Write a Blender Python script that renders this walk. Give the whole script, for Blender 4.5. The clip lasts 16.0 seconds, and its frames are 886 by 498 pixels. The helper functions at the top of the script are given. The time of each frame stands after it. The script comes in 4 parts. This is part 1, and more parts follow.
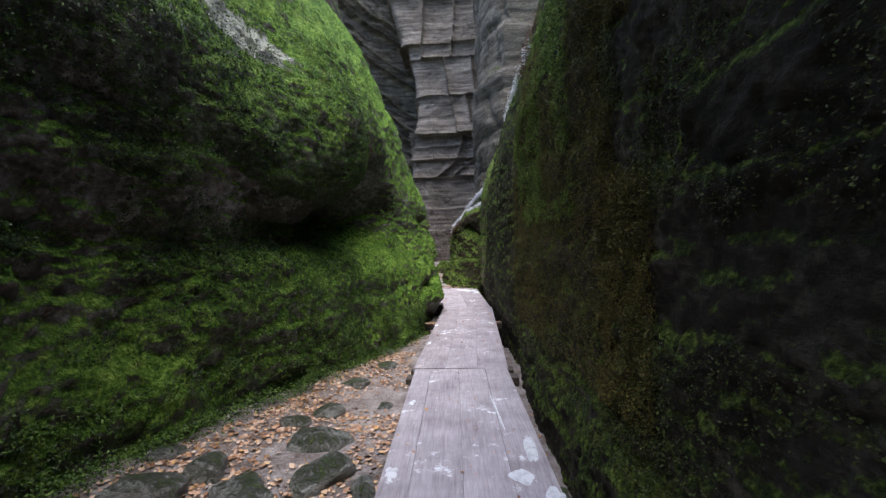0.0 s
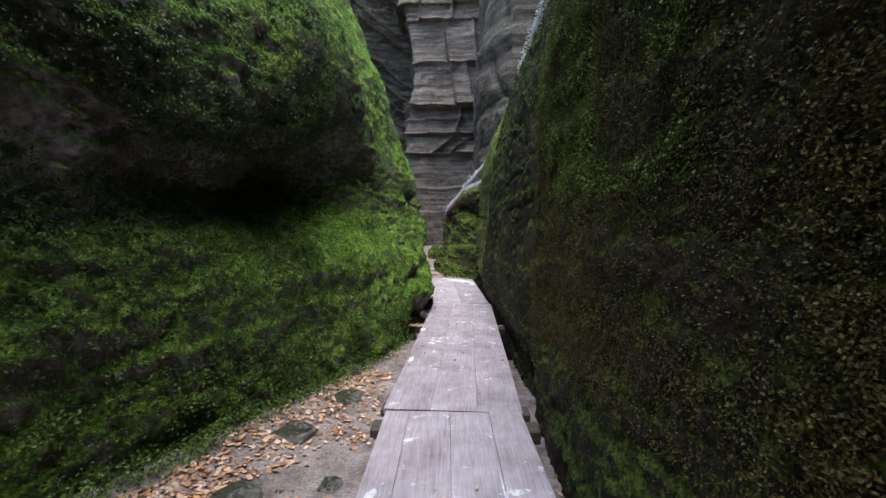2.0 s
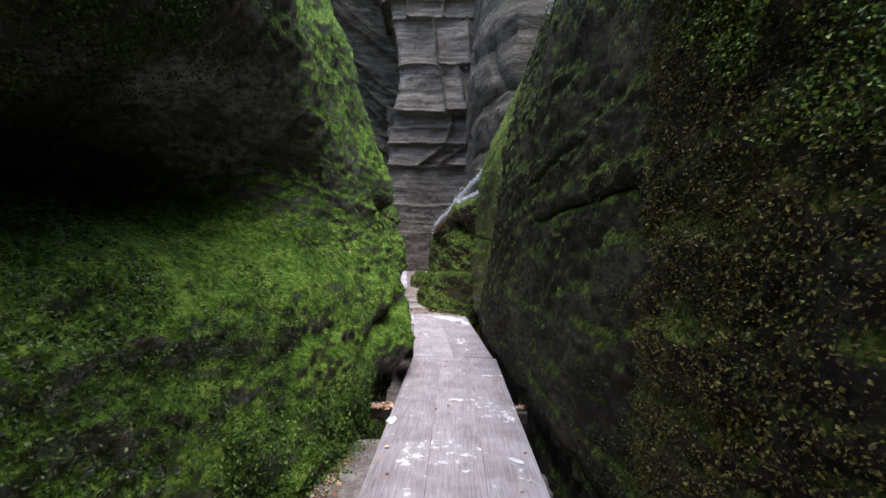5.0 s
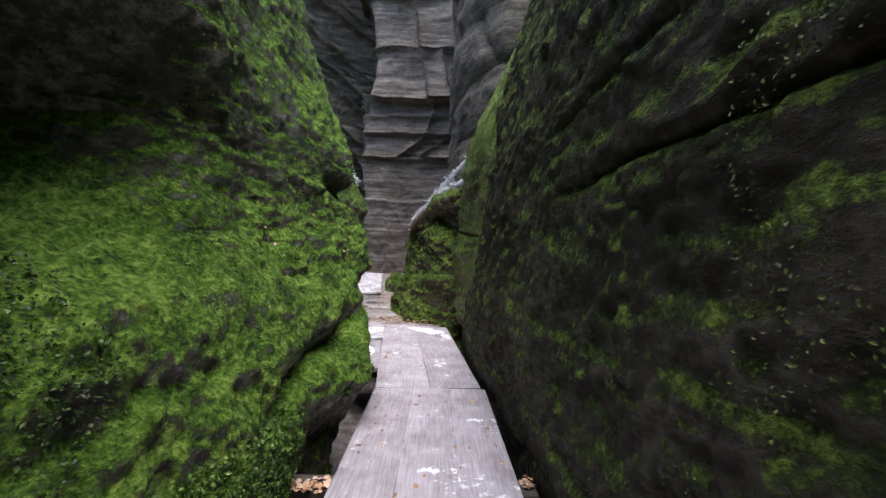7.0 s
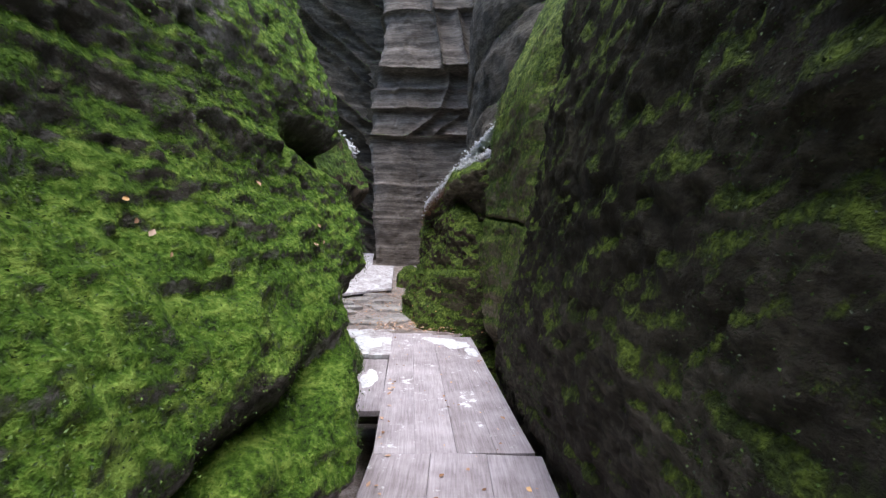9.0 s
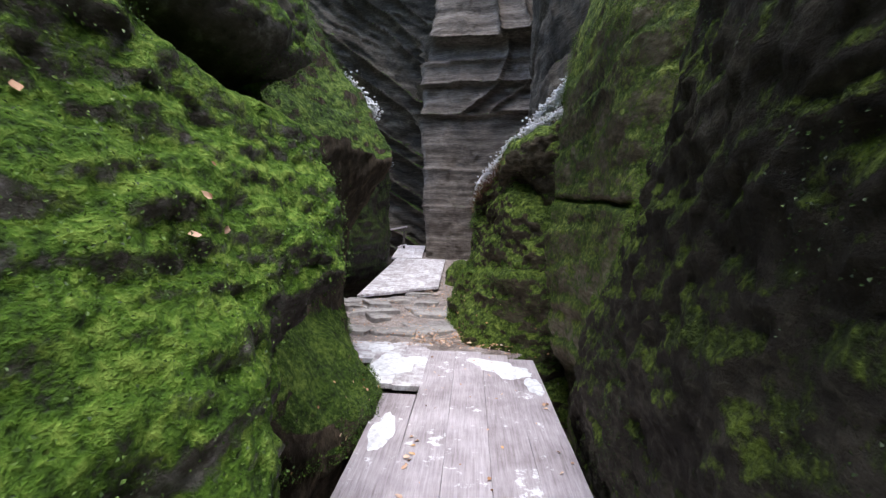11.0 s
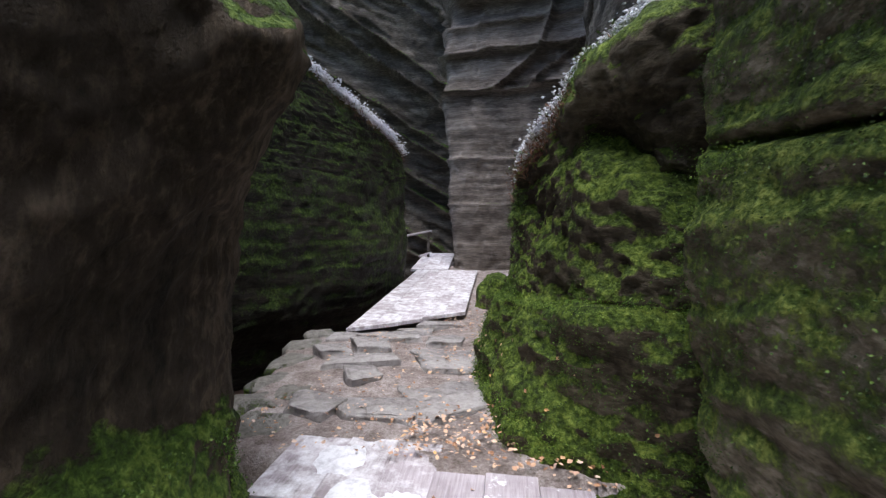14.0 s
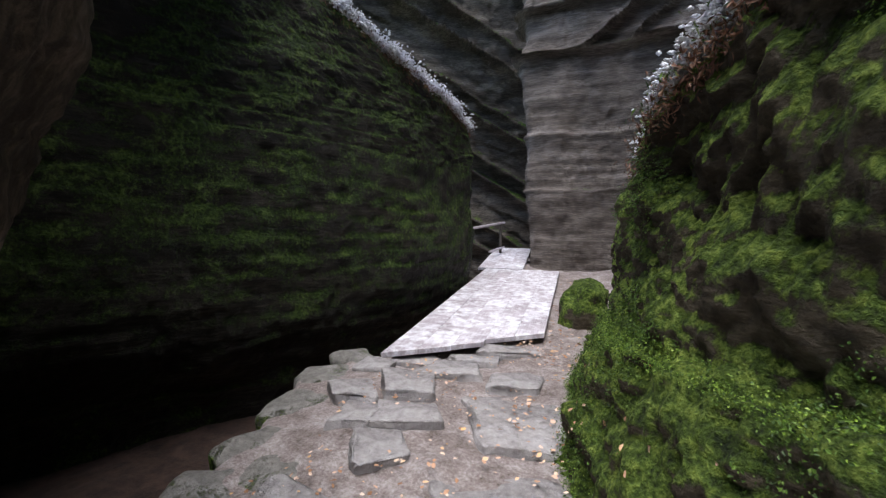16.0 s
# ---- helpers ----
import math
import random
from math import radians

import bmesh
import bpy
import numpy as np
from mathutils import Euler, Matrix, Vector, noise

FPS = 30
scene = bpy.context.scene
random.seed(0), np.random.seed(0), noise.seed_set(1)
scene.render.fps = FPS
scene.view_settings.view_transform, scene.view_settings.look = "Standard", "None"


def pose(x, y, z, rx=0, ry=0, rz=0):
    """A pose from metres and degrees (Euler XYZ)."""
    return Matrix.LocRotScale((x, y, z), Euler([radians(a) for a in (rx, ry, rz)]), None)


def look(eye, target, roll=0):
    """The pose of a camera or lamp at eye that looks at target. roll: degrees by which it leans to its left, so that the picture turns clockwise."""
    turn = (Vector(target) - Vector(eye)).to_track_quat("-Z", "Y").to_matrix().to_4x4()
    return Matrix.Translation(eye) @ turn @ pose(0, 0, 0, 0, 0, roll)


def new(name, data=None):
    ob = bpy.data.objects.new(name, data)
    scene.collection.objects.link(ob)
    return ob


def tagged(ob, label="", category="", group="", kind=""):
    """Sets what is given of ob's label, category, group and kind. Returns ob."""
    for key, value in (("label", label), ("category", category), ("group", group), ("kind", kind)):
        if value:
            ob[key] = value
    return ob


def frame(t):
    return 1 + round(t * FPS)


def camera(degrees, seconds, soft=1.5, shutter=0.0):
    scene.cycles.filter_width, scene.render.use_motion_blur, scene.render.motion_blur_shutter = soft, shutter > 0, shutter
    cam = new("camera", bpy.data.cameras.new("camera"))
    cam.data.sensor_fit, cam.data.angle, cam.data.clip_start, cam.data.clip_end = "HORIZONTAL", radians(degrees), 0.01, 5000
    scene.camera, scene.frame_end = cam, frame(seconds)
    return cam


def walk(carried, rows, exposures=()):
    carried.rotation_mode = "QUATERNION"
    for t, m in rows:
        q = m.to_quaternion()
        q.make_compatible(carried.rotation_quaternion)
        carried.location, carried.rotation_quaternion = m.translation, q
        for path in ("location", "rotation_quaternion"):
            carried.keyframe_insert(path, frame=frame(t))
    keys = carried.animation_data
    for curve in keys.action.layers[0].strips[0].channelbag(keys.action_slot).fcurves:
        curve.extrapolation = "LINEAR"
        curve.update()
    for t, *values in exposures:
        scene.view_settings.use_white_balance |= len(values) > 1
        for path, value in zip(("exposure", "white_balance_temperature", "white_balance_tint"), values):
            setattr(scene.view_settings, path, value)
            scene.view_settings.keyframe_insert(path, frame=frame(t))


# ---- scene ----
cam = camera(92.3, 16.0, 1.3, 0.12)
METRES, EYE, TILT, LEAN, TURN = 14.3, 1.62, 0.0, 1.5, 0.0
ROWS = [
    (0.0, 0.0, 0.0, 0.0, -0.0, 0.0, -0.0),
    (0.5, 0.0015, 0.0316, 0.0013, 2.41, -1.51, -1.35),
    (1.0, -0.0003, 0.0656, 0.0007, 0.5, -1.3, -2.25),
    (1.5, 0.0006, 0.0983, 0.0, -0.64, -1.21, -1.0),
    (2.0, 0.0022, 0.1343, 0.0017, -0.87, -2.29, -2.03),
    (2.5, 0.0002, 0.1728, 0.0002, -4.91, -0.06, -1.66),
    (3.0, 0.0022, 0.2057, -0.0011, -1.8, 0.12, -0.63),
    (3.5, 0.004, 0.236, -0.0007, 0.38, -1.13, -2.53),
    (4.0, 0.0026, 0.269, -0.001, -2.65, -0.04, -3.19),
    (6.5, 0.0149, 0.4179, 0.0014, -2.94, 1.42, -2.96),
    (7.0, 0.0183, 0.4462, -0.0036, -5.17, 1.55, -3.57),
    (7.5, 0.0199, 0.4798, -0.0019, -5.38, 0.76, -1.76),
    (8.0, 0.0241, 0.5132, -0.0021, -2.9, 1.47, -1.71),
    (8.5, 0.0234, 0.5437, -0.0021, -2.43, 1.37, -4.07),
    (9.0, 0.0204, 0.5733, -0.0002, -3.17, -0.04, -3.04),
    (11.5, 0.0343, 0.7182, 0.0019, 5.76, -1.68, -3.26),
    (12.0, 0.0326, 0.7489, 0.0028, 4.13, -0.46, -3.11),
    (12.5, 0.033, 0.779, 0.0013, 4.89, -0.01, -2.74),
    (13.0, 0.0335, 0.81, 0.0024, 6.49, -1.95, -2.89),
    (13.5, 0.0304, 0.8443, 0.0025, 5.66, -1.34, -2.8),
    (14.0, 0.0281, 0.8778, 0.0012, 9.93, -1.05, -1.85),
    (14.5, 0.0248, 0.9092, 0.0034, 14.18, -2.3, -2.76),
    (15.0, 0.019, 0.9402, 0.0036, 13.62, -1.55, -2.81),
    (15.5, 0.016, 0.9684, 0.0029, 16.72, -1.64, -2.2),
    (16.0, 0.0107, 0.9949, 0.0043, 20.12, -2.6, -2.46),
]
EXPOSURE = 2.0
walk(cam, [(t, pose(0, 0, EYE, TILT, LEAN, TURN) @ pose(METRES * x, METRES * y, METRES * z, 90 + pitch, roll, yaw)) for t, x, y, z, yaw, pitch, roll in ROWS],
     [(0.0, EXPOSURE)])

# ---- world and sun: an overcast sky above the slot ----
world = bpy.data.worlds.new("sky")
scene.world = world
world.use_nodes = True
wn = world.node_tree
sky = wn.nodes.new("ShaderNodeTexSky")
sky.sky_type, sky.sun_disc = "NISHITA", False
sky.sun_elevation, sky.sun_rotation = radians(72), radians(171)
wn.links.new(sky.outputs["Color"], wn.nodes["Background"].inputs["Color"])
wn.nodes["Background"].inputs["Strength"].default_value = 0.15
sun = new("sun", bpy.data.lights.new("sun", "SUN"))
sun.data.energy, sun.data.angle, sun.data.color = 1.4, radians(50), (1.0, 0.97, 0.93)
sun.matrix_world = look((1.5, 0, 30), (0, 9.5, 0))


# ---- materials ----
def mat(name):
    m = bpy.data.materials.new(name)
    m.use_nodes = True
    return m, m.node_tree, m.node_tree.nodes["Principled BSDF"]


def node(t, kind, **sets):
    n = t.nodes.new(kind)
    for key, value in sets.items():
        if key in n.inputs:
            n.inputs[key].default_value = value
    return n


def noise_tex(t, coord, scale, detail=6.0, rough=0.6, stretch=(1, 1, 1)):
    m = t.nodes.new("ShaderNodeMapping")
    m.inputs["Scale"].default_value = stretch
    t.links.new(coord, m.inputs["Vector"])
    n = node(t, "ShaderNodeTexNoise", Scale=scale, Detail=detail, Roughness=rough)
    t.links.new(m.outputs["Vector"], n.inputs["Vector"])
    return n.outputs["Fac"]


def ramp(t, fac, stops):
    r = t.nodes.new("ShaderNodeValToRGB")
    els = r.color_ramp.elements
    while len(els) < len(stops):
        els.new(0.5)
    for el, (pos, col) in zip(els, stops):
        el.position = pos
        el.color = (*col, 1) if len(col) == 3 else (col[0],) * 3 + (1,)
    t.links.new(fac, r.inputs["Fac"])
    return r.outputs["Color"]


def mixc(t, fac, a, b):
    m = t.nodes.new("ShaderNodeMix")
    m.data_type = "RGBA"
    for sock, val in ((m.inputs[0], fac), (m.inputs[6], a), (m.inputs[7], b)):
        if isinstance(val, (int, float)):
            sock.default_value = val
        elif isinstance(val, tuple):
            sock.default_value = (*val, 1)
        else:
            t.links.new(val, sock)
    return m.outputs[2]


def math_n(t, op, a, b=0.0, c=0.0):
    m = t.nodes.new("ShaderNodeMath")
    m.operation = op
    for sock, val in zip(m.inputs, (a, b, c)):
        if isinstance(val, (int, float)):
            sock.default_value = val
        else:
            t.links.new(val, sock)
    return m.outputs[0]


def bump(t, bsdf, height, strength, distance):
    b = node(t, "ShaderNodeBump", Strength=strength, Distance=distance)
    t.links.new(height, b.inputs["Height"])
    t.links.new(b.outputs["Normal"], bsdf.inputs["Normal"])


def rock_mat(name, dark, mid, pale, moss=0.5, up=0.5, green=((0.02, 0.05, 0.008), (0.09, 0.19, 0.02), (0.22, 0.33, 0.05)), stretch=(1, 1, 2.2), rough=0.85, patches=2.2, bare=None):
    """Sandstone: grain, strata stains, and moss whose cover grows with `moss` and with how far the face looks up (`up`)."""
    m, t, b = mat(name)
    co = t.nodes.new("ShaderNodeTexCoord").outputs["Object"]
    geo = t.nodes.new("ShaderNodeNewGeometry")
    sep = t.nodes.new("ShaderNodeSeparateXYZ")
    t.links.new(geo.outputs["Normal"], sep.inputs[0])
    big = noise_tex(t, co, 0.9, 5, 0.6, stretch)
    fine = noise_tex(t, co, 11, 8, 0.68, stretch)
    grain = noise_tex(t, co, 90, 3, 0.7)
    stone = ramp(t, math_n(t, "ADD", math_n(t, "MULTIPLY", big, 0.5), math_n(t, "MULTIPLY", fine, 0.5)), [(0.36, dark), (0.5, mid), (0.66, pale)])
    patch = noise_tex(t, co, patches, 9, 0.72)
    cushion = noise_tex(t, co, 15, 3, 0.55)
    tuft = noise_tex(t, co, 30, 5, 0.75)
    cover = math_n(t, "ADD", math_n(t, "MULTIPLY", patch, 0.9), math_n(t, "MULTIPLY", tuft, 0.5))
    cover = math_n(t, "ADD", cover, math_n(t, "MULTIPLY", sep.outputs["Z"], up))
    cover = math_n(t, "ADD", cover, moss - 1.2)
    mask = ramp(t, cover, [(0.0, (0, 0, 0)), (0.16, (1, 1, 1))])
    if bare:
        place = t.nodes.new("ShaderNodeMapping")
        place.vector_type = "TEXTURE"
        place.inputs["Location"].default_value, place.inputs["Scale"].default_value = bare
        t.links.new(co, place.inputs["Vector"])
        size = t.nodes.new("ShaderNodeVectorMath")
        size.operation = "LENGTH"
        t.links.new(place.outputs["Vector"], size.inputs[0])
        worn = ramp(t, math_n(t, "ADD", size.outputs["Value"], math_n(t, "MULTIPLY", patch, 0.9)), [(1.05 - 0.12, (1, 1, 1)), (1.0, (0, 0, 0))])
        stone = mixc(t, worn, stone, ramp(t, fine, [(0.36, (0.2, 0.195, 0.18)), (0.62, (0.5, 0.49, 0.46))]))
        mask = math_n(t, "SUBTRACT", mask, math_n(t, "MULTIPLY", worn, 0.85))
    # moss colour darkens between clumps, putting the shade of the gaps into it
    leaf = ramp(t, math_n(t, "ADD", math_n(t, "ADD", math_n(t, "MULTIPLY", tuft, 0.35), math_n(t, "MULTIPLY", cushion, 0.35)), math_n(t, "MULTIPLY", noise_tex(t, co, 3.1, 4, 0.6), 0.3)),
                [(0.37, green[0]), (0.49, green[1]), (0.62, green[2])])
    t.links.new(mixc(t, mask, stone, leaf), b.inputs["Base Color"])
    b.inputs["Roughness"].default_value = rough
    b.inputs["Specular IOR Level"].default_value = 0.25
    h = math_n(t, "ADD", math_n(t, "MULTIPLY", fine, 0.6), math_n(t, "ADD", math_n(t, "MULTIPLY", grain, 0.15), math_n(t, "MULTIPLY", math_n(t, "MULTIPLY", math_n(t, "ADD", tuft, cushion), mask), 0.85)))
    bump(t, b, h, 1.0, 0.07)
    return m


# ---- rock sheets ----
def lattice(ix, iy, iz, seed):
    h = (ix * 374761393 + iy * 668265263 + iz * 1274126177 + seed * 974711) & 0x7FFFFFFF
    h = ((h ^ (h >> 13)) * 1274126177) & 0x7FFFFFFF
    return ((h ^ (h >> 16)) & 0xFFFF) / 65535.0


def vnoise(p, seed=0):
    i = np.floor(p).astype(np.int64)
    f = p - i
    f = f * f * (3 - 2 * f)
    out = 0
    for dx in (0, 1):
        for dy in (0, 1):
            for dz in (0, 1):
                w = (f[..., 0] if dx else 1 - f[..., 0]) * (f[..., 1] if dy else 1 - f[..., 1]) * (f[..., 2] if dz else 1 - f[..., 2])
                out = out + w * lattice(i[..., 0] + dx, i[..., 1] + dy, i[..., 2] + dz, seed)
    return out * 2 - 1


def fbm(p, octaves=4, seed=0, gain=0.5):
    out, a = 0, 1.0
    for k in range(octaves):
        out = out + a * vnoise(p * 2.0 ** k + 17.3 * k, seed + k)
        a *= gain
    return out


def spline(ctrl, u):
    """Smooth curve through rows of ctrl at parameters u in 0..len-1 (Catmull-Rom, softened)."""
    k = len(ctrl)
    i = np.clip(np.floor(u).astype(int), 0, k - 2)
    f = (u - i).reshape((-1,) + (1,) * (ctrl.ndim - 1))
    p0, p1, p2, p3 = ctrl[np.maximum(i - 1, 0)], ctrl[i], ctrl[i + 1], ctrl[np.minimum(i + 2, k - 1)]
    m1, m2 = (p2 - p0) * 0.36, (p3 - p1) * 0.36
    f2, f3 = f * f, f * f * f
    return p1 * (2 * f3 - 3 * f2 + 1) + m1 * (f3 - 2 * f2 + f) + p2 * (3 * f2 - 2 * f3) + m2 * (f3 - f2)


def even(ctrl, res, high=99.0):
    """Parameters that step about res metres along the rows of ctrl, wider above the height `high`."""
    u = [0.0]
    for i in range(len(ctrl) - 1):
        step = res * (3 if np.min(ctrl[i][..., 2]) >= high else 1)
        n = max(1, int(np.ceil(np.max(np.linalg.norm(ctrl[i + 1] - ctrl[i], axis=-1)) / step)))
        u += [i + (j + 1) / n for j in range(n)]
    return np.array(u)


def mesh_from(name, verts, quads, smooth=True):
    me = bpy.data.meshes.new(name)
    verts, quads = np.asarray(verts, np.float32), np.asarray(quads, np.int32)
    n = quads.shape[1]
    me.vertices.add(len(verts))
    me.vertices.foreach_set("co", verts.ravel())
    me.loops.add(quads.size)
    me.loops.foreach_set("vertex_index", quads.ravel())
    me.polygons.add(len(quads))
    me.polygons.foreach_set("loop_start", np.arange(0, quads.size, n, dtype=np.int32))
    me.polygons.foreach_set("use_smooth", np.full(len(quads), smooth))
    me.update(calc_edges=True)
    me.validate()
    return me


GRIDS = {}


def course_relief(p, courses, seed):
    """Stacked rounded blocks: each course is (bottom, top, joints, pushes, tilt of the joints, undercut); tilt leans the bedding."""
    x = p[..., 0] + 0.1 * fbm(p * 0.7, 3, seed + 81)
    z = p[..., 2] + 0.06 * fbm(p * np.array((0.8, 0.8, 0.2)), 3, seed + 85)
    out = np.zeros(x.shape)
    for lo, hi, joints, pushes, lean, under in courses:
        f = (z - lo) / (hi - lo)
        inside = (f >= 0) & (f < 1)
        xs = x - lean * (z - lo)
        block = np.searchsorted(np.array(joints), xs.ravel()).reshape(xs.shape)
        gap = np.min(np.stack([np.abs(xs - j) for j in joints] + [np.full(xs.shape, 9.0)]), axis=0)
        rim = np.minimum(f, 1 - f) * (hi - lo)
        soft = 0.3 if hi < 5.0 else 0.6 if hi < 5.7 else 1.0
        body = np.array(pushes)[block] + 0.11 * soft * (1 - np.exp(-(rim / 0.2))) * (1 - np.exp(-(gap / 0.2)))
        body = body - 0.11 * soft * np.exp(-(rim / 0.04) ** 2) - 0.22 * np.exp(-(gap / 0.05) ** 2) - under * np.clip((0.45 - f) / 0.45, 0, 1)
        out = np.where(inside, body, out)
    return out


def rock_sheet(name, material, cage, back, res=0.05, rough=0.1, strata=0.05, seed=1, flip=False, pitch=0.45, cracks=(), beds=(), dip=0.0, moss=0.02, bulge=0.16, pits=0.0, courses=(), high=4.4, jointed=True, label="", category="rock"):
    """A rock mass: a smooth face through the cage (stations x heights x 3), weathered along its normal, closed behind by the way `back`."""
    cage = np.array(cage, float)
    grid = spline(cage, even(cage, res))
    turned = np.swapaxes(grid, 0, 1)
    grid = np.swapaxes(spline(turned, even(np.swapaxes(cage, 0, 1), res, high)), 0, 1)
    nrm = np.cross(np.gradient(grid, axis=0), np.gradient(grid, axis=1))
    nrm /= np.linalg.norm(nrm, axis=-1, keepdims=True) + 1e-9
    if flip:
        nrm = -nrm
    p = grid
    wide = p * (np.array((0.35, 0.35, 1.1)) if len(beds) else 1.0)
    d = rough * (fbm(wide * 0.8, 3, seed) + 0.42 * fbm(p * 3.2, 3, seed + 9) + 0.22 * fbm(p * 10, 3, seed + 19))
    d = d + moss * (np.abs(fbm(p * 7, 3, seed + 23)) - 0.3) + moss * 0.5 * fbm(p * 19, 2, seed + 27)
    level = p[..., 2] + dip * p[..., 0]
    warp = level / pitch + 0.7 * fbm(p * np.array((0.5, 0.5, 0.9)), 3, seed + 31)
    saw = warp - np.floor(warp)
    ledge = np.minimum(saw / 0.75, 1.0) - np.clip((saw - 0.82) / 0.1, 0, 1)
    d = d + strata * (ledge - 0.5) * (0.5 + 0.5 * fbm(p * 0.6, 2, seed + 41))
    for cz, cy, slope, half, deep, ya, yb in cracks:
        wob = cz + slope * (p[..., 1] - cy) + half * 0.8 * fbm(p * 2.5, 2, seed + 51)
        ends = np.clip((p[..., 1] - ya) / 0.25, 0, 1) * np.clip((yb - p[..., 1]) / 0.25, 0, 1)
        d = d - deep * ends * np.exp(-((p[..., 2] - wob) / half) ** 2)
    d = d - pits * np.clip(fbm(p * 2.6, 3, seed + 57) - 0.45, 0, 0.25) / 0.25
    if len(courses):
        d = d + course_relief(p, courses, seed)
    if len(beds):
        h = level + 0.2 * fbm(p * np.array((0.5, 0.5, 0.15)), 3, seed + 61, 0.5)
        k = np.clip(np.searchsorted(np.array(beds), h.ravel()).reshape(h.shape) - 1, 0, len(beds) - 2)
        lo, hi = np.array(beds)[k], np.array(beds)[k + 1]
        f = np.clip((h - lo) / (hi - lo), 0, 1)
        edge = np.minimum(f, 1 - f) * (hi - lo)
        d = d + bulge * (1 - np.abs(2 * f - 1) ** 4) - bulge + bulge * 1.6 * (lattice(k, k * 0, k * 0, seed) - 0.5) - bulge * 1.5 * np.exp(-(edge / 0.04) ** 2) * (0.6 + 0.4 * fbm(p * 0.9, 2, seed + 67))
        side = (p[..., 0] + 0.12 * fbm(p * 0.9, 3, seed + 71) + 0.22 * (f - 0.5)) / (0.75 + 0.7 * lattice(k, k * 0, k * 0 + 1, seed)) + 9 * lattice(k, k * 0 + 2, k * 0, seed)
        cell = np.floor(side).astype(np.int64)
        g = np.minimum(side - cell, 1 - side + cell)
        blocky = np.where((k > 2) & jointed, 1.0, 0.0)
        d = d + blocky * (bulge * 3.0 * (lattice(k, cell, k * 0, seed + 5) - 0.5) - bulge * 2.0 * np.exp(-(g / 0.045) ** 2) - bulge * 1.4 * np.exp(-(edge / 0.06) ** 2))
    grid = p + nrm * d[..., None]
    GRIDS[name] = (grid, nrm)
    nu, nv = grid.shape[:2]
    idx = np.arange(nu * nv).reshape(nu, nv)
    q = np.stack([idx[:-1, :-1], idx[1:, :-1], idx[1:, 1:], idx[:-1, 1:]], -1).reshape(-1, 4)
    ring = np.concatenate([idx[:-1, 0], idx[-1, :-1], idx[:0:-1, -1], idx[0, :0:-1]])
    verts = grid.reshape(-1, 3)
    far = verts[ring] + np.array(back)
    m, k = len(verts), len(ring)
    nxt = (np.arange(k) + 1) % k
    sides = np.stack([ring[nxt], ring, m + np.arange(k), m + nxt], -1)
    half = far * 0.5 + far.mean(axis=0) * 0.5
    inner = np.stack([m + nxt, m + np.arange(k), m + k + np.arange(k), m + k + nxt], -1)
    verts = np.concatenate([verts, far, half])
    quads = np.concatenate([q, sides, inner])
    if flip:
        quads = quads[:, ::-1]
    me = mesh_from(name, verts, quads)
    me.materials.append(material)
    return tagged(new(name, me), label, category, kind="structure")


def side_cage(heights, rows, shear=None):
    """Stations (y, x at each height); shear(y, z) shifts a point along y."""
    return [[(x, y + (shear(y, z) if shear else 0.0), z) for x, z in zip(xs, heights)] for y, *xs in rows]


ROCK_LEFT = rock_mat("mossy_rock_left", (0.02, 0.017, 0.013), (0.1, 0.09, 0.077), (0.4, 0.385, 0.37), moss=0.57, up=0.42,
                     green=((0.012, 0.03, 0.004), (0.09, 0.19, 0.016), (0.28, 0.41, 0.075)), stretch=(1, 1, 1.2), patches=4.2, bare=((-2.2, 5.3, 4.5), (1.2, 1.7, 0.8)))
# stone set darker than the left's; the wall's shade is put into this colour
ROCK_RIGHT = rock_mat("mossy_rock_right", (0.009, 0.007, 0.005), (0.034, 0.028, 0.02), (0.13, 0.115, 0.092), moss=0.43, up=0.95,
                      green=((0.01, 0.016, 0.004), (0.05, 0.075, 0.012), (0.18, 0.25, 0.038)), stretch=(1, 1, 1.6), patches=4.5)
ROCK_BLOCK = rock_mat("mossy_rock_block", (0.03, 0.025, 0.016), (0.14, 0.115, 0.075), (0.38, 0.33, 0.25), moss=0.6, up=0.5,
                      green=((0.012, 0.022, 0.005), (0.07, 0.115, 0.018), (0.27, 0.33, 0.075)))
ROCK_WEDGE = rock_mat("mossy_rock_wedge", (0.018, 0.014, 0.009), (0.058, 0.046, 0.03), (0.17, 0.145, 0.105), moss=0.52, up=0.8,
                      green=((0.011, 0.02, 0.004), (0.072, 0.118, 0.016), (0.24, 0.32, 0.06)))
# wet rock, with the pit's deep shade also put into the colour
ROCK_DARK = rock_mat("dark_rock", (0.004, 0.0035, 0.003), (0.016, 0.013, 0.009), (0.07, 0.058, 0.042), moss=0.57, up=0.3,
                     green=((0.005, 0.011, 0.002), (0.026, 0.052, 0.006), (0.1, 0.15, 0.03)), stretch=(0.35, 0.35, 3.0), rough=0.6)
# brown stone kept darker than its own tone; cave shade is in the colour
ROCK_BARE = rock_mat("bare_rock", (0.01, 0.0075, 0.005), (0.048, 0.036, 0.025), (0.17, 0.132, 0.098), moss=0.12, up=1.6,
                     green=((0.01, 0.02, 0.004), (0.05, 0.1, 0.012), (0.18, 0.26, 0.05)), stretch=(1.6, 1.6, 0.6))
ROCK_FAR = rock_mat("far_rock", (0.035, 0.028, 0.023), (0.14, 0.117, 0.102), (0.36, 0.315, 0.28), moss=0.12, up=0.5, stretch=(0.6, 0.6, 7))
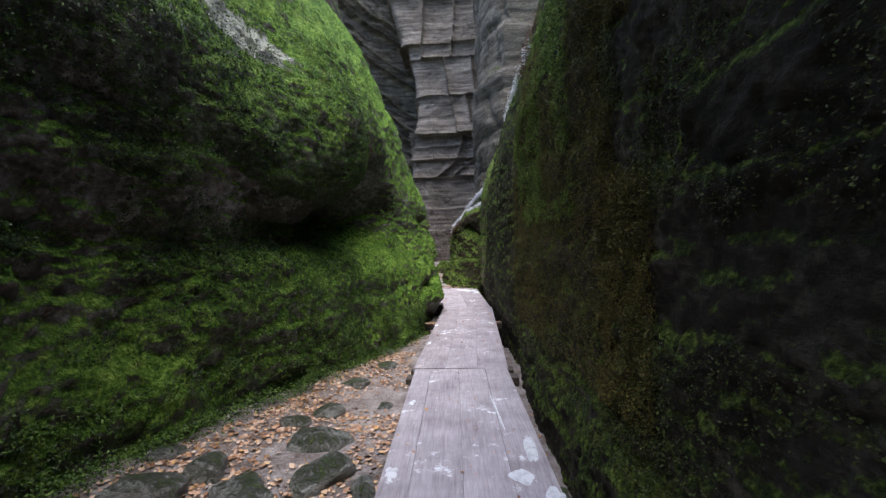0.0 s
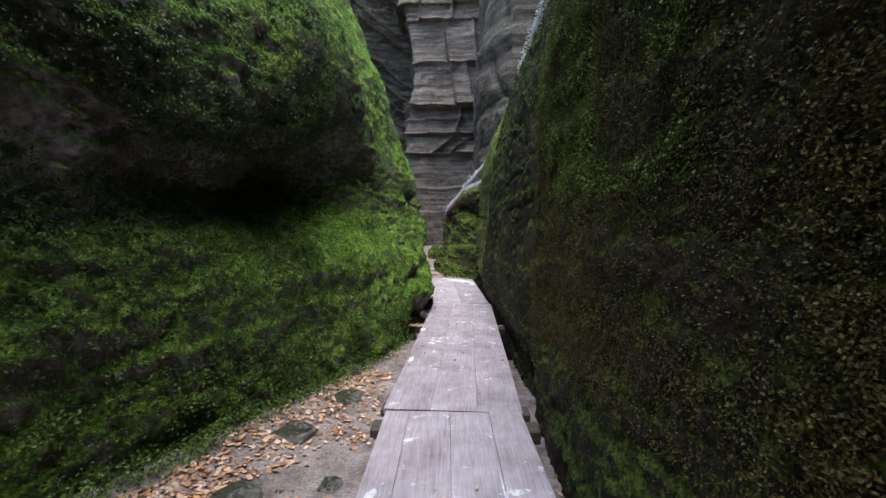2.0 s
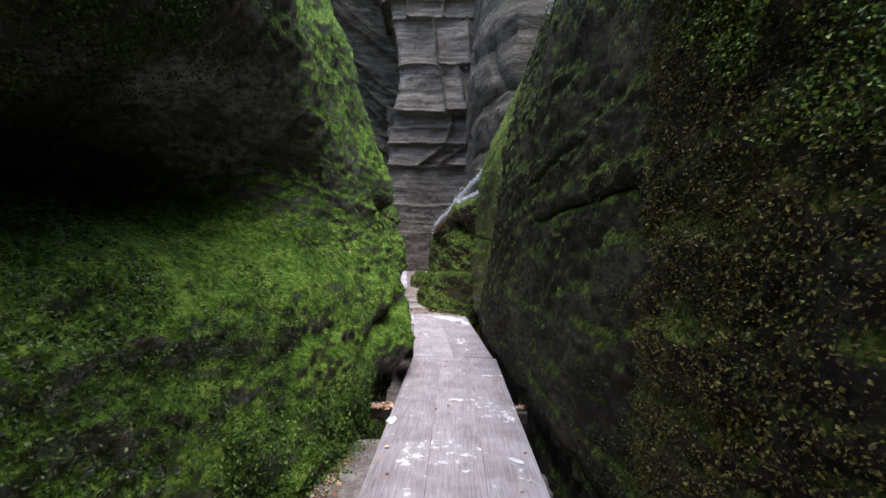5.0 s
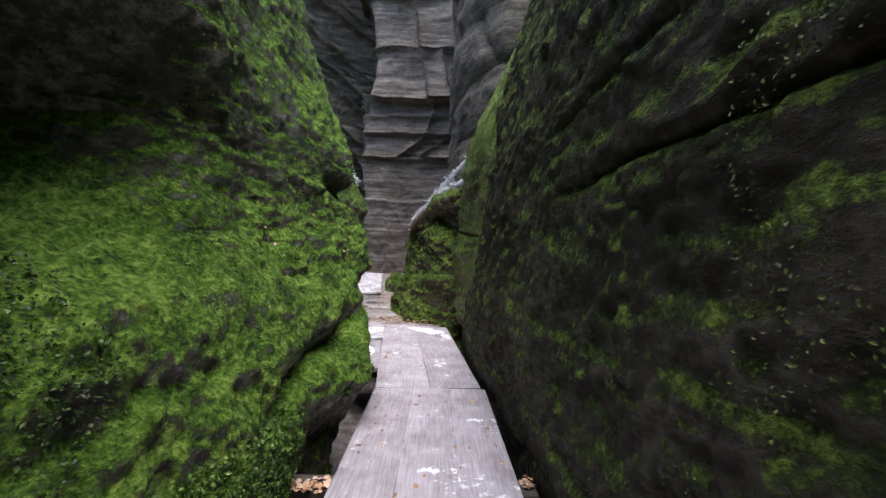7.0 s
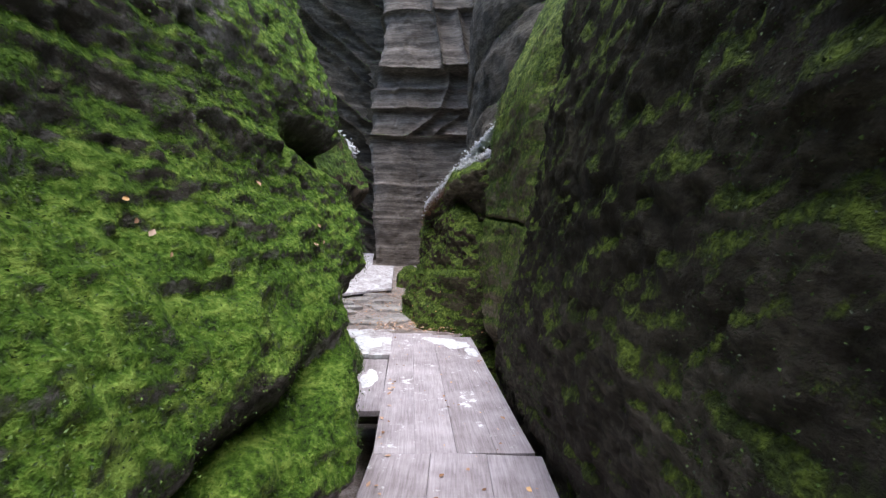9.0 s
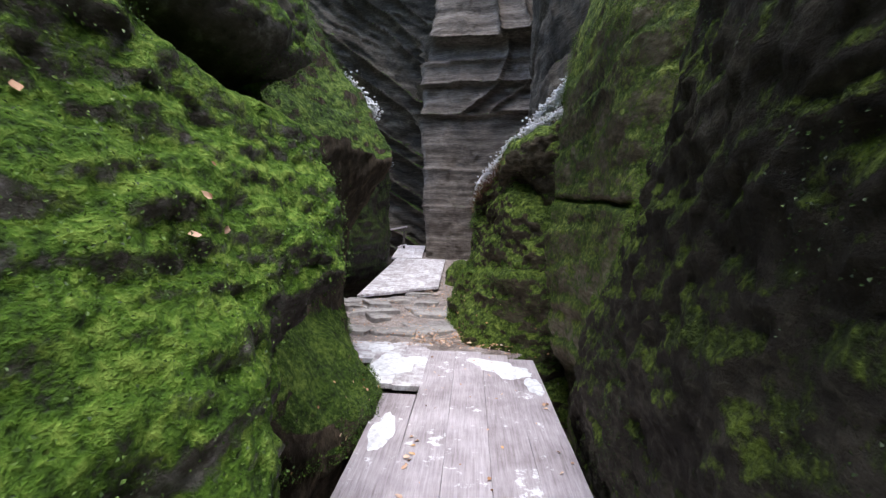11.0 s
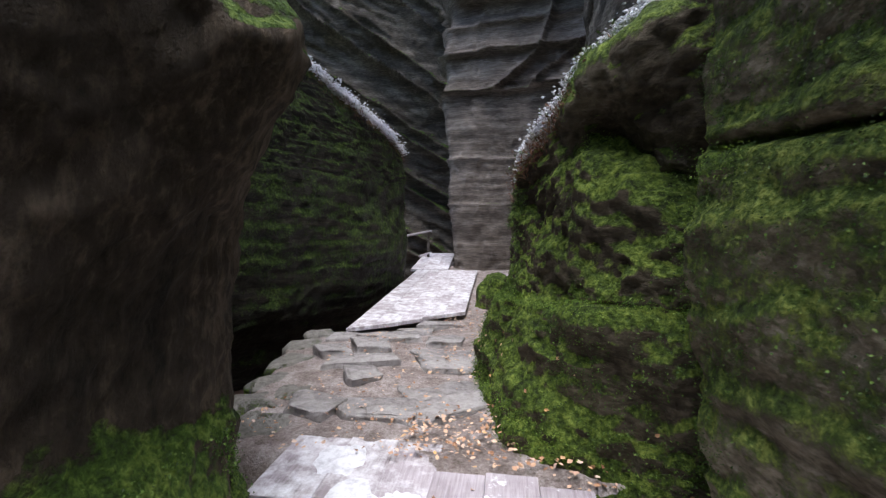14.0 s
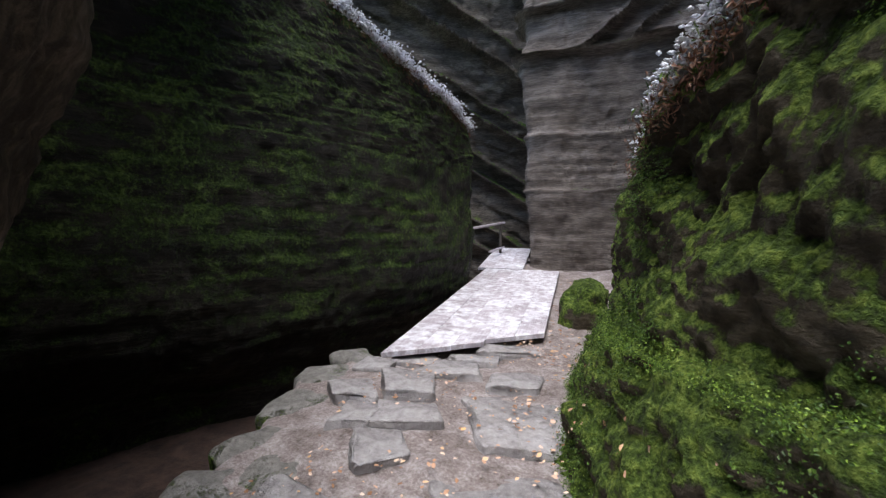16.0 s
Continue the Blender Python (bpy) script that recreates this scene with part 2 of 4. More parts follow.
ROCK_FAR_DARK = rock_mat("far_rock_dark", (0.018, 0.015, 0.012), (0.08, 0.068, 0.056), (0.26, 0.23, 0.19), moss=0.2, up=0.5, stretch=(0.8, 0.8, 5))

# left wall, first mass: mossy foot, dark recess, overhang, green nose
H1 = (-0.8, 0.0, 0.5, 1.1, 1.45, 1.7, 2.05, 2.35, 2.65, 3.1, 3.8, 5, 7.2, 9)
rock_sheet("wall_left_1", ROCK_LEFT, side_cage(H1, [
    (-5.0, -3.4, -3.4, -3.4, -3.4, -3.4, -3.4, -3.4, -3.35, -3.3, -3.2, -3.2, -3.5, -4.2, -5.2),
    (0.0, -3.2, -3.2, -3.2, -3.2, -3.2, -3.2, -3.2, -3.15, -3.1, -3.0, -3.0, -3.4, -4.2, -5.2),
    (3.0, -2.7, -2.7, -2.8, -2.9, -2.95, -3.0, -2.95, -2.85, -2.8, -2.75, -2.7, -3.2, -4.0, -5.0),
    (4.8, -2.05, -2.05, -2.1, -2.2, -2.3, -2.45, -2.4, -2.28, -2.2, -2.15, -2.25, -2.9, -3.7, -4.7),
    (5.7, -1.68, -1.68, -1.72, -1.82, -2.0, -2.3, -2.35, -1.95, -1.85, -1.8, -1.98, -2.7, -3.5, -4.5),
    (6.6, -1.3, -1.3, -1.4, -1.5, -1.7, -2.1, -2.35, -1.95, -1.4, -1.35, -1.45, -2.1, -3.1, -4.2),
    (7.05, -1.13, -1.13, -1.23, -1.33, -1.55, -2.1, -2.7, -2.6, -1.6, -1.32, -1.36, -1.9, -2.9, -4.0),
    (7.6, -0.98, -0.95, -1.05, -1.18, -1.42, -2.1, -2.9, -2.9, -2.2, -1.45, -1.32, -1.7, -2.8, -3.9),
    (8.4, -0.75, -0.65, -0.75, -0.92, -1.15, -1.85, -2.8, -2.85, -2.4, -1.55, -1.28, -1.55, -2.7, -3.8),
    (9.0, -0.62, -0.53, -0.58, -0.75, -0.96, -1.35, -2.0, -2.1, -1.8, -1.3, -1.25, -1.55, -2.6, -3.8),
    (9.4, -0.55, -0.48, -0.45, -0.62, -0.84, -1.02, -1.2, -1.22, -1.14, -1.08, -1.22, -1.55, -2.6, -3.8),
    (9.8, -0.48, -0.44, -0.36, -0.52, -0.75, -0.92, -1.0, -1.02, -1.02, -1.04, -1.25, -1.55, -2.5, -3.7),
    (10.4, -0.38, -0.3, 0.0, -0.3, -0.5, -0.65, -0.82, -0.86, -0.9, -0.96, -1.1, -1.4, -2.4, -3.6),
    (11.1, -0.55, -0.52, -0.18, -0.2, -0.32, -0.44, -0.6, -0.64, -0.7, -0.82, -1.0, -1.35, -2.3, -3.6),
    (11.8, -1.1, -1.1, -0.95, -0.5, -0.22, -0.28, -0.4, -0.44, -0.48, -0.6, -0.85, -1.25, -2.2, -3.6),
    (12.1, -1.5, -1.5, -1.35, -0.75, -0.42, -0.4, -0.48, -0.52, -0.56, -0.7, -0.98, -1.4, -2.4, -3.7),
    (12.3, -2.4, -2.4, -2.2, -1.9, -1.6, -1.5, -1.5, -1.55, -1.6, -1.7, -2.0, -2.3, -3.2, -4.4),
]), (-4, 0, 0), seed=3, rough=0.08, strata=0.03, res=0.036, moss=0.035, pits=0.025,
    cracks=((0.6, 9.5, 0.32, 0.085, 0.17, 9.1, 10.9), (2.36, 11.6, -0.06, 0.1, 0.3, 11.1, 12.3), (1.42, 10.1, 0.05, 0.03, 0.07, 9.85, 10.35)), label="mossy green sandstone wall with a dark recess and overhang")

# left pillar that leans over the path
H2 = (-0.8, 0.1, 0.4, 0.9, 1.5, 2.0, 2.4, 2.8, 3.5, 5, 7.5, 12)
rock_sheet("wall_left_2", ROCK_BARE, side_cage(H2, [
    (11.9, -1.8, -1.8, -1.8, -1.8, -1.8, -1.8, -1.9, -2.0, -2.2, -2.6, -3.2, -4.2),
    (12.4, -0.95, -0.75, -0.85, -1.05, -1.1, -1.1, -1.15, -1.35, -1.8, -2.4, -3.0, -4.0),
    (13.0, -0.6, -0.42, -0.55, -0.98, -1.0, -0.95, -0.9, -1.15, -1.55, -2.2, -2.8, -3.8),
    (13.8, -0.6, -0.42, -0.6, -0.92, -0.87, -0.65, -0.47, -0.72, -1.1, -1.9, -2.7, -3.8),
    (14.2, -0.75, -0.6, -0.75, -0.95, -0.9, -0.66, -0.42, -0.66, -1.1, -1.9, -2.7, -3.8),
    (14.55, -1.12, -1.1, -1.08, -1.04, -1.0, -0.94, -0.82, -0.86, -1.2, -2.0, -2.8, -4.0),
    (14.95, -1.8, -1.78, -1.76, -1.72, -1.66, -1.44, -1.25, -1.24, -1.4, -2.2, -3.1, -4.2),
    (15.25, -2.4, -2.4, -2.35, -2.3, -2.2, -1.8, -1.6, -1.62, -1.75, -2.4, -3.3, -4.4),
    (15.55, -3.6, -3.6, -3.6, -3.5, -3.4, -3.0, -2.8, -2.9, -3.2, -3.7, -4.4, -5.0),
]), (-4, 0, 0), seed=7, rough=0.08, strata=0.03, res=0.036, moss=0.012, label="bare brown sandstone pillar leaning over the path")

# left dark wall with a sloping snowy top
def wall3(x, y, top, out=0.0):
    zs = (-1.6, -0.2, 0.5, 1.2, 2.0, 2.8)
    col = [(x + out * k, y, z) for z, k in zip(zs, (-2.2, -1.3, -0.2, 0.1, 0.05, 0.0))]
    return col + [(x - 0.03, y, 2.8 + (top - 2.8) * 0.5), (x - 0.06, y, top - 0.12), (x - 0.35, y + 0.05, top + 0.08), (x - 2.5, y + 0.3, top + 0.5)]


WALL3 = ((-8.0, 11.0, 12.0, 0.5), (-5.7, 14.0, 12.0, 0.5), (-4.4, 16.4, 9.0, 0.5), (-3.75, 17.7, 6.0, 0.45), (-3.05, 19.0, 4.6, 0.35),
         (-2.5, 20.1, 4.15, 0.25), (-2.27, 21.4, 3.9, 0.15), (-2.18, 22.0, 3.65, 0.0), (-2.7, 22.8, 3.55, 0.0), (-4.5, 23.4, 3.5, 0.0))
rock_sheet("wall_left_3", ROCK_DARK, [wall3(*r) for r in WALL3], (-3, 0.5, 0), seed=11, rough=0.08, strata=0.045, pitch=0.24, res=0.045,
           label="dark wet sandstone wall, shade partly in its colour, with snow along its sloping top")

# right wall, first mass; its unseen top hangs over the start, added for shade
H4 = (-0.8, 0.0, 0.4, 1.0, 1.8, 2.6, 3.4, 4.2, 5.2, 7.0, 9.5)
END_RISE = ((0.2, 1.43, 1.85, 2.2, 3.0, 6.0, 9.5), (0.0, -0.5, -0.85, -1.4, -1.75, -2.1, -2.3))
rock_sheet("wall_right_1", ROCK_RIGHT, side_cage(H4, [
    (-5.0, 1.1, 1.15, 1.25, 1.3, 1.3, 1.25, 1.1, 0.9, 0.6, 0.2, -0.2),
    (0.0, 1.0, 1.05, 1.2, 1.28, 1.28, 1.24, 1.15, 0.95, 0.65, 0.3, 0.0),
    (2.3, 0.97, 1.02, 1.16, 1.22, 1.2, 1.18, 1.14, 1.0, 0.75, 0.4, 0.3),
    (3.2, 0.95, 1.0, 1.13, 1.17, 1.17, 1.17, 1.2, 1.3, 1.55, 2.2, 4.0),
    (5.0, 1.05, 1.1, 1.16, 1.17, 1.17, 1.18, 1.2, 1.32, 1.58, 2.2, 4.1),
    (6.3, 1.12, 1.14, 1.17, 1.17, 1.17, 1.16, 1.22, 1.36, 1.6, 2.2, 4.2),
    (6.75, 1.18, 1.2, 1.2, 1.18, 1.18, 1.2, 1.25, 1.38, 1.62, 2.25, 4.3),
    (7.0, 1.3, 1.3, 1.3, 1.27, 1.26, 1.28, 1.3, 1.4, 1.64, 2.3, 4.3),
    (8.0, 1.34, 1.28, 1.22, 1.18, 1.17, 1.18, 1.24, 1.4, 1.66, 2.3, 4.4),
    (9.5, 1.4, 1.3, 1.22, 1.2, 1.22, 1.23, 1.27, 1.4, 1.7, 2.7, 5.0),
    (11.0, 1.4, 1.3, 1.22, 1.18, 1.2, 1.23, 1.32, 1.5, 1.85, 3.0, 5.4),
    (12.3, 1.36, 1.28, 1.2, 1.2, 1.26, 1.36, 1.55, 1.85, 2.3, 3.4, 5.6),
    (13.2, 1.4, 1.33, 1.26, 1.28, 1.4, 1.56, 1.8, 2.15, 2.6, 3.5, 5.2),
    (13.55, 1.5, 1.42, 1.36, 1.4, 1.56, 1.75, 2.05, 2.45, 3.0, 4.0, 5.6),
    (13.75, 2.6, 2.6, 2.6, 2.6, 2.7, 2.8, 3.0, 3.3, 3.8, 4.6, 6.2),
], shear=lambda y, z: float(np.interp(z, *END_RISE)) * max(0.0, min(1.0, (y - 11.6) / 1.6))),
    (4, 0, 0), seed=21, flip=True, rough=0.05, res=0.036, strata=0.04, moss=0.03, cracks=((2.42, 8.6, -0.06, 0.025, 0.03, 7.6, 9.4), (2.0, 8.3, -0.03, 0.022, 0.06, 6.9, 9.0), (0.9, 6.0, -0.08, 0.03, 0.03, 4.9, 7.2)), label="tall mossy sandstone wall beside the boardwalk, shade in its dark colour")

# right block with a level crack
H5 = (-0.8, 0.1, 0.5, 1.2, 1.7, 1.93, 2.2, 3.0, 3.6, 4.4, 6.0, 12)
rock_sheet("wall_right_2", ROCK_BLOCK, side_cage(H5, [
    (12.6, 2.2, 2.1, 2.0, 1.9, 1.85, 1.85, 1.8, 1.8, 1.85, 2.1, 3.0, 5.5),
    (13.0, 1.75, 1.7, 1.6, 1.52, 1.5, 1.5, 1.5, 1.5, 1.6, 1.9, 2.8, 5.4),
    (14.0, 1.62, 1.58, 1.42, 1.38, 1.42, 1.42, 1.42, 1.45, 1.5, 1.8, 2.7, 5.4),
    (14.75, 1.55, 1.5, 1.32, 1.26, 1.26, 1.28, 1.32, 1.36, 1.45, 1.65, 2.4, 5.2),
    (14.95, 1.75, 1.7, 1.5, 1.4, 1.4, 1.42, 1.42, 1.48, 1.55, 1.8, 2.5, 5.2),
    (15.15, 2.8, 2.8, 2.8, 2.8, 2.8, 2.8, 2.8, 2.8, 2.8, 2.9, 3.4, 5.6),
]), (4, 0, 0), seed=27, flip=True, rough=0.05, res=0.03, moss=0.014, cracks=((1.93, 13.3, 0.115, 0.02, 0.09, 12.0, 15.4), (0.85, 13.3, 0.02, 0.05, 0.03, 12.0, 15.4)), pits=0.03, label="mossy sandstone block split by a level crack")

# right wedge with the snowy slope on top
def wedge(x, y, top, foot, nx, ny, under=0.72, hollow=0.0, step=0.0):
    """A column of the wedge: a spreading foot, a ledge, a sloping hollow under the capping rock, and the snowy rim."""
    s = min(1.0, top / 2.6)
    hz = under * top
    col = ((-0.6, foot * 1.25), (0.15, foot), (0.45 * s, foot * 0.75), (0.85 * s, foot * 0.5), (1.15 * s, foot * 0.36 + step), (1.24 * s, foot * 0.22), (hz - 0.22, 0.02), (hz, -hollow), (min(hz + 0.16, top - 0.28), -hollow * 0.7),
           (top - 0.2, 0.08 * (hollow > 0)), (top - 0.08, -0.02), (top + 0.08, -0.2), (top + 0.3, -0.7))
    return [(x + nx * out, y + ny * out, z) for z, out in col]


WEDGE = ((1.95, 15.0, 3.3, 0.1, -0.6, -0.8, 0.5), (1.42, 15.16, 3.15, 0.25, -0.7, -0.7, 0.6, 0.28, 0.08), (1.06, 15.48, 2.98, 0.46, -0.75, -0.66, 0.75, 0.26, 0.08), (0.88, 15.75, 2.87, 0.58, -0.78, -0.63, 0.84, 0.1, 0.03), (0.75, 15.95, 2.75, 0.64, -0.8, -0.6, 0.8),
         (0.55, 16.35, 2.55, 0.56, -0.9, -0.44), (0.42, 16.8, 2.4, 0.6, -1, 0), (0.42, 17.5, 2.2, 0.58, -1, 0), (0.36, 18.6, 2.0, 0.5, -1, 0),
         (0.5, 20.0, 1.6, 0.3, -1, 0), (1.2, 20.6, 1.6, 0.2, -0.5, 0.86), (2.4, 20.8, 2.0, 0.0, 0, 1))
rock_sheet("wall_right_3", ROCK_WEDGE, [wedge(*r) for r in WEDGE], (2.5, 0.6, 0), seed=33, flip=True, rough=0.125, res=0.032, moss=0.035, strata=0.04, pitch=0.6, pits=0.06,
           label="green mossy wedge of sandstone with a snowy sloping top")

# upper right cliff behind the wedge, with a snowy shelf
H6 = (1.2, 2.6, 3.1, 3.5, 4.0, 6.0, 9.0, 14, 20)
rock_sheet("wall_right_4", ROCK_FAR_DARK, side_cage(H6, [
    (15.3, 2.3, 2.2, 2.1, 2.05, 2.1, 2.25, 2.4, 2.6, 3.0),
    (16.3, 1.8, 1.7, 1.66, 1.66, 1.75, 1.85, 1.95, 2.1, 2.4),
    (17.2, 1.1, 1.05, 1.02, 1.3, 1.45, 1.6, 1.7, 1.85, 2.1),
    (18.5, 1.15, 1.1, 1.15, 1.27, 1.38, 1.52, 1.66, 1.85, 2.1),
    (21.8, 1.6, 1.6, 1.6, 1.65, 1.68, 1.75, 1.88, 2.05, 2.4),
    (23.5, 2.4, 2.4, 2.4, 2.4, 2.4, 2.4, 2.5, 2.8, 3.6),
]), (4, 0, 0), seed=41, res=0.06, flip=True, rough=0.1, pitch=0.8, strata=0.06, beds=(1.0, 3.4, 4.6, 5.9, 7.4, 8.2, 9.9, 12.0, 14.5, 17.5, 21), bulge=0.07, label="grey sandstone cliff high above the wedge")

# far cliff of stacked beds, and the layered cliff behind the bend
H7 = (-0.6, 0.3, 1.6, 3.0, 4.3, 5.6, 6.6, 8.0, 10, 14, 22)
CLIFF_H = (-0.6, 0.8, 2.7, 3.9, 5.45, 5.75, 6.6, 7.8, 8.2, 10, 12, 12.9, 15.4, 22)
CLIFF_EDGE = (-1.3, -1.38, -1.47, -1.53, -1.72, -1.68, -1.58, -1.4, -1.25, -1.3, -1.55, -1.85, -2.5, -3.0)
COURSES = ((-0.6, 2.68, (), (0.0,), 0, 0.0), (2.68, 3.88, (), (0.02,), 0, 0.02), (3.88, 5.62, (), (0.05,), 0, 0.0),
           (5.62, 6.6, (-0.2, 0.7), (-0.02, 0.06, -0.06), 1.3, 0.04), (6.6, 7.3, (1.0,), (-0.1, -0.06), 0.3, 0.04), (7.3, 7.92, (1.25,), (-0.04, 0.0), 0, 0.06),
           (7.92, 10.1, (1.1, 1.95), (-0.05, -0.3, -0.1), -0.2, 0.32), (10.1, 12.2, (0.62, 2.1), (0.02, -0.16, -0.05), -0.14, 0.1), (12.2, 13.0, (-0.9, 0.8), (0.08, -0.12, -0.05), 0, 0.1),
           (13.0, 15.6, (-0.9, 0.86), (-0.12, 0.0, -0.1), 0.05, 0.08), (15.6, 18.4, (0.2,), (0.0, -0.1), 0, 0.1), (18.4, 23.0, (-0.6, 1.2), (0.0, -0.1, 0.05), 0, 0.1))
rock_sheet("cliff_far", ROCK_FAR, [[(e + x if side else x, y, z) for z, e in zip(CLIFF_H, CLIFF_EDGE)] for side, x, y in (
    (1, 0.1, 28.0), (1, 0.02, 25.0), (1, 0.0, 24.05), (1, 0.2, 23.8), (1, 0.8, 23.72), (0, 0.5, 23.68), (0, 1.4, 23.5), (0, 2.4, 23.3), (0, 4.0, 23.1))],
    (0, 5, 0), seed=51, res=0.05, high=99.0, flip=True, rough=0.09, strata=0.016, pitch=0.26, courses=COURSES, moss=0.015, label="tall grey cliff of stacked sandstone beds")
rock_sheet("cliff_far_left", ROCK_FAR_DARK, [[(x, y - 0.12 * z, z) for z in H7] for x, y in (
    (-9.0, 25.0), (-6.0, 26.5), (-4.0, 27.5), (-2.5, 28.0), (-0.5, 28.0))],
    (0, 5, 0), seed=61, res=0.06, high=99.0, flip=True, rough=0.14, strata=0.2, pitch=0.55, dip=0.6, jointed=False,
    beds=(-6.0, -5.2, -3.8, -3.1, -2.2, -0.6, 0.1, 1.5, 2.0, 3.2, 3.7, 5.1, 5.8, 7.4, 8.1, 9.0, 10.6, 11.2, 12.7, 13.4, 15.0, 16.2, 17.0, 19.0, 20.1, 22.0, 24.0), bulge=0.24,
    label="dark layered sandstone cliff behind the bend")


# unseen block, added to roof the side pit and keep it in shade
rock_sheet("pit_shade_block", ROCK_DARK, [[(x, y, z) for z in (5.3, 6.0, 7.0, 9.0)] for x, y in ((-7.5, 15.6), (-4.6, 15.8), (-3.2, 16.2), (-2.8, 16.8), (-3.0, 17.5), (-3.8, 18.0), (-6.5, 18.2))],
           (-2.0, 0, 0), seed=91, res=0.2, rough=0.1, flip=True, label="unseen block added above the pit to shade it")

# plain unseen rock added to close the gorge behind start and beyond the bend
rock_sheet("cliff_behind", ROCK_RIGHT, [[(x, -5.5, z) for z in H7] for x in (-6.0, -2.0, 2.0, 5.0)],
           (0, -3, 0), seed=81, res=0.3, rough=0.2, label="unseen sandstone wall added to close the gorge")


# ---- ground ----
def flat(x, y, s, octaves, seed):
    return fbm(np.stack([x * s, y * s, 0 * x], -1), octaves, seed)


def pit_edge(y):
    return np.interp(y, (15.0, 16.0, 17.7, 18.5, 21.0, 24.0), (-1.55, -1.95, -2.5, -1.95, -2.0, -2.3))


def ground_z(x, y):
    z = -0.14 + 0.05 * flat(x, y, 1.2, 3, 71) + 0.014 * flat(x, y, 8, 2, 75)
    z = z + 0.18 * np.clip((-1.2 - x) / 1.5, 0, 1) * (y < 13)
    pit = np.clip((y - 8.9) / 0.3, 0, 1) * np.clip((15.2 - y) / 0.25, 0, 1)
    z = z - 0.6 * pit
    z = z - 0.35 * np.clip((x - 0.62) / 0.25, 0, 1) * (y < 15)
    rise = np.clip((y - 14.9) / 0.3, 0, 1)
    z = z + rise * (0.29 + 0.058 * np.clip(y - 15.2, 0, 9))
    z = z + 0.2 * np.clip((x + 0.1) / 0.8, 0, 1) ** 2 * np.clip((y - 15.3) / 0.8, 0, 1)
    z = z + 0.05 * np.clip(y - 18.5, 0, 6)
    drop = np.clip((pit_edge(y) - x) / 0.35, 0, 1) * np.clip((y - 14.3) / 0.4, 0, 1)
    return z - 1.1 * drop


gx, gy = np.meshgrid(np.arange(-8, 4.01, 0.05), np.arange(-6, 29.01, 0.05), indexing="ij")
gid = np.arange(gx.size).reshape(gx.shape)
gq = np.stack([gid[:-1, :-1], gid[1:, :-1], gid[1:, 1:], gid[:-1, 1:]], -1).reshape(-1, 4)
gme = mesh_from("ground", np.stack([gx, gy, ground_z(gx, gy)], -1).reshape(-1, 3), gq)
GRAVEL, gt, gb = mat("gravel")
gco = gt.nodes.new("ShaderNodeTexCoord").outputs["Object"]
grit = noise_tex(gt, gco, 45, 5, 0.7)
soil = ramp(gt, math_n(gt, "ADD", math_n(gt, "MULTIPLY", noise_tex(gt, gco, 4, 7, 0.7), 0.6), math_n(gt, "MULTIPLY", grit, 0.4)),
            [(0.36, (0.09, 0.066, 0.056)), (0.5, (0.27, 0.226, 0.214)), (0.64, (0.5, 0.455, 0.455))])
gt.links.new(soil, gb.inputs["Base Color"])
gb.inputs["Roughness"].default_value = 0.75
bump(gt, gb, grit, 0.9, 0.03)
gme.materials.append(GRAVEL)
tagged(new("ground", gme), "trodden gravel and earth path floor", "ground", kind="structure")


# ---- materials of the things ----
def wood_mat(name, frost, soft=0.06):
    m, t, b = mat(name)
    co = t.nodes.new("ShaderNodeTexCoord").outputs["Object"]
    rnd = t.nodes.new("ShaderNodeObjectInfo").outputs["Random"]
    shift = t.nodes.new("ShaderNodeVectorMath")
    t.links.new(co, shift.inputs[0])
    cmb = t.nodes.new("ShaderNodeCombineXYZ")
    t.links.new(math_n(t, "MULTIPLY", rnd, 37.0), cmb.inputs[1])
    t.links.new(cmb.outputs[0], shift.inputs[1])
    v = shift.outputs[0]
    grain = noise_tex(t, v, 7, 8, 0.7, (9, 0.5, 4))
    blot = noise_tex(t, v, 2.2, 6, 0.65)
    f = math_n(t, "ADD", math_n(t, "ADD", math_n(t, "MULTIPLY", grain, 0.5), math_n(t, "MULTIPLY", blot, 0.5)), math_n(t, "MULTIPLY", math_n(t, "SUBTRACT", rnd, 0.5), 0.07))
    wood = ramp(t, f, [(0.33, (0.19, 0.16, 0.17)), (0.5, (0.38, 0.34, 0.375)), (0.66, (0.55, 0.51, 0.56))])
    spots = math_n(t, "ADD", math_n(t, "MULTIPLY", noise_tex(t, v, 9, 5, 0.7), 0.6), math_n(t, "MULTIPLY", noise_tex(t, v, 1.3, 3, 0.6), 0.4))
    white = ramp(t, math_n(t, "ADD", spots, frost - 0.5), [(0.61 - soft / 2, (0, 0, 0)), (0.61 + soft / 2, (1, 1, 1))])
    t.links.new(mixc(t, white, wood, (0.82, 0.83, 0.88)), b.inputs["Base Color"])
    b.inputs["Roughness"].default_value = 0.62
    bump(t, b, math_n(t, "ADD", grain, math_n(t, "MULTIPLY", white, 0.4)), 0.5, 0.012)
    return m


WOOD = wood_mat("weathered_wood", 0.505)
RIMED = wood_mat("rimed_wood", 0.57, 0.2)
FROSTED = wood_mat("frosted_wood", 0.57, 0.18)
DARKWOOD, dt, db = mat("wet_beam_wood")
dco = dt.nodes.new("ShaderNodeTexCoord").outputs["Object"]
dt.links.new(ramp(dt, noise_tex(dt, dco, 8, 6, 0.7, (1, 6, 6)), [(0.3, (0.03, 0.024, 0.02)), (0.7, (0.12, 0.1, 0.085))]), db.inputs["Base Color"])
db.inputs["Roughness"].default_value = 0.8

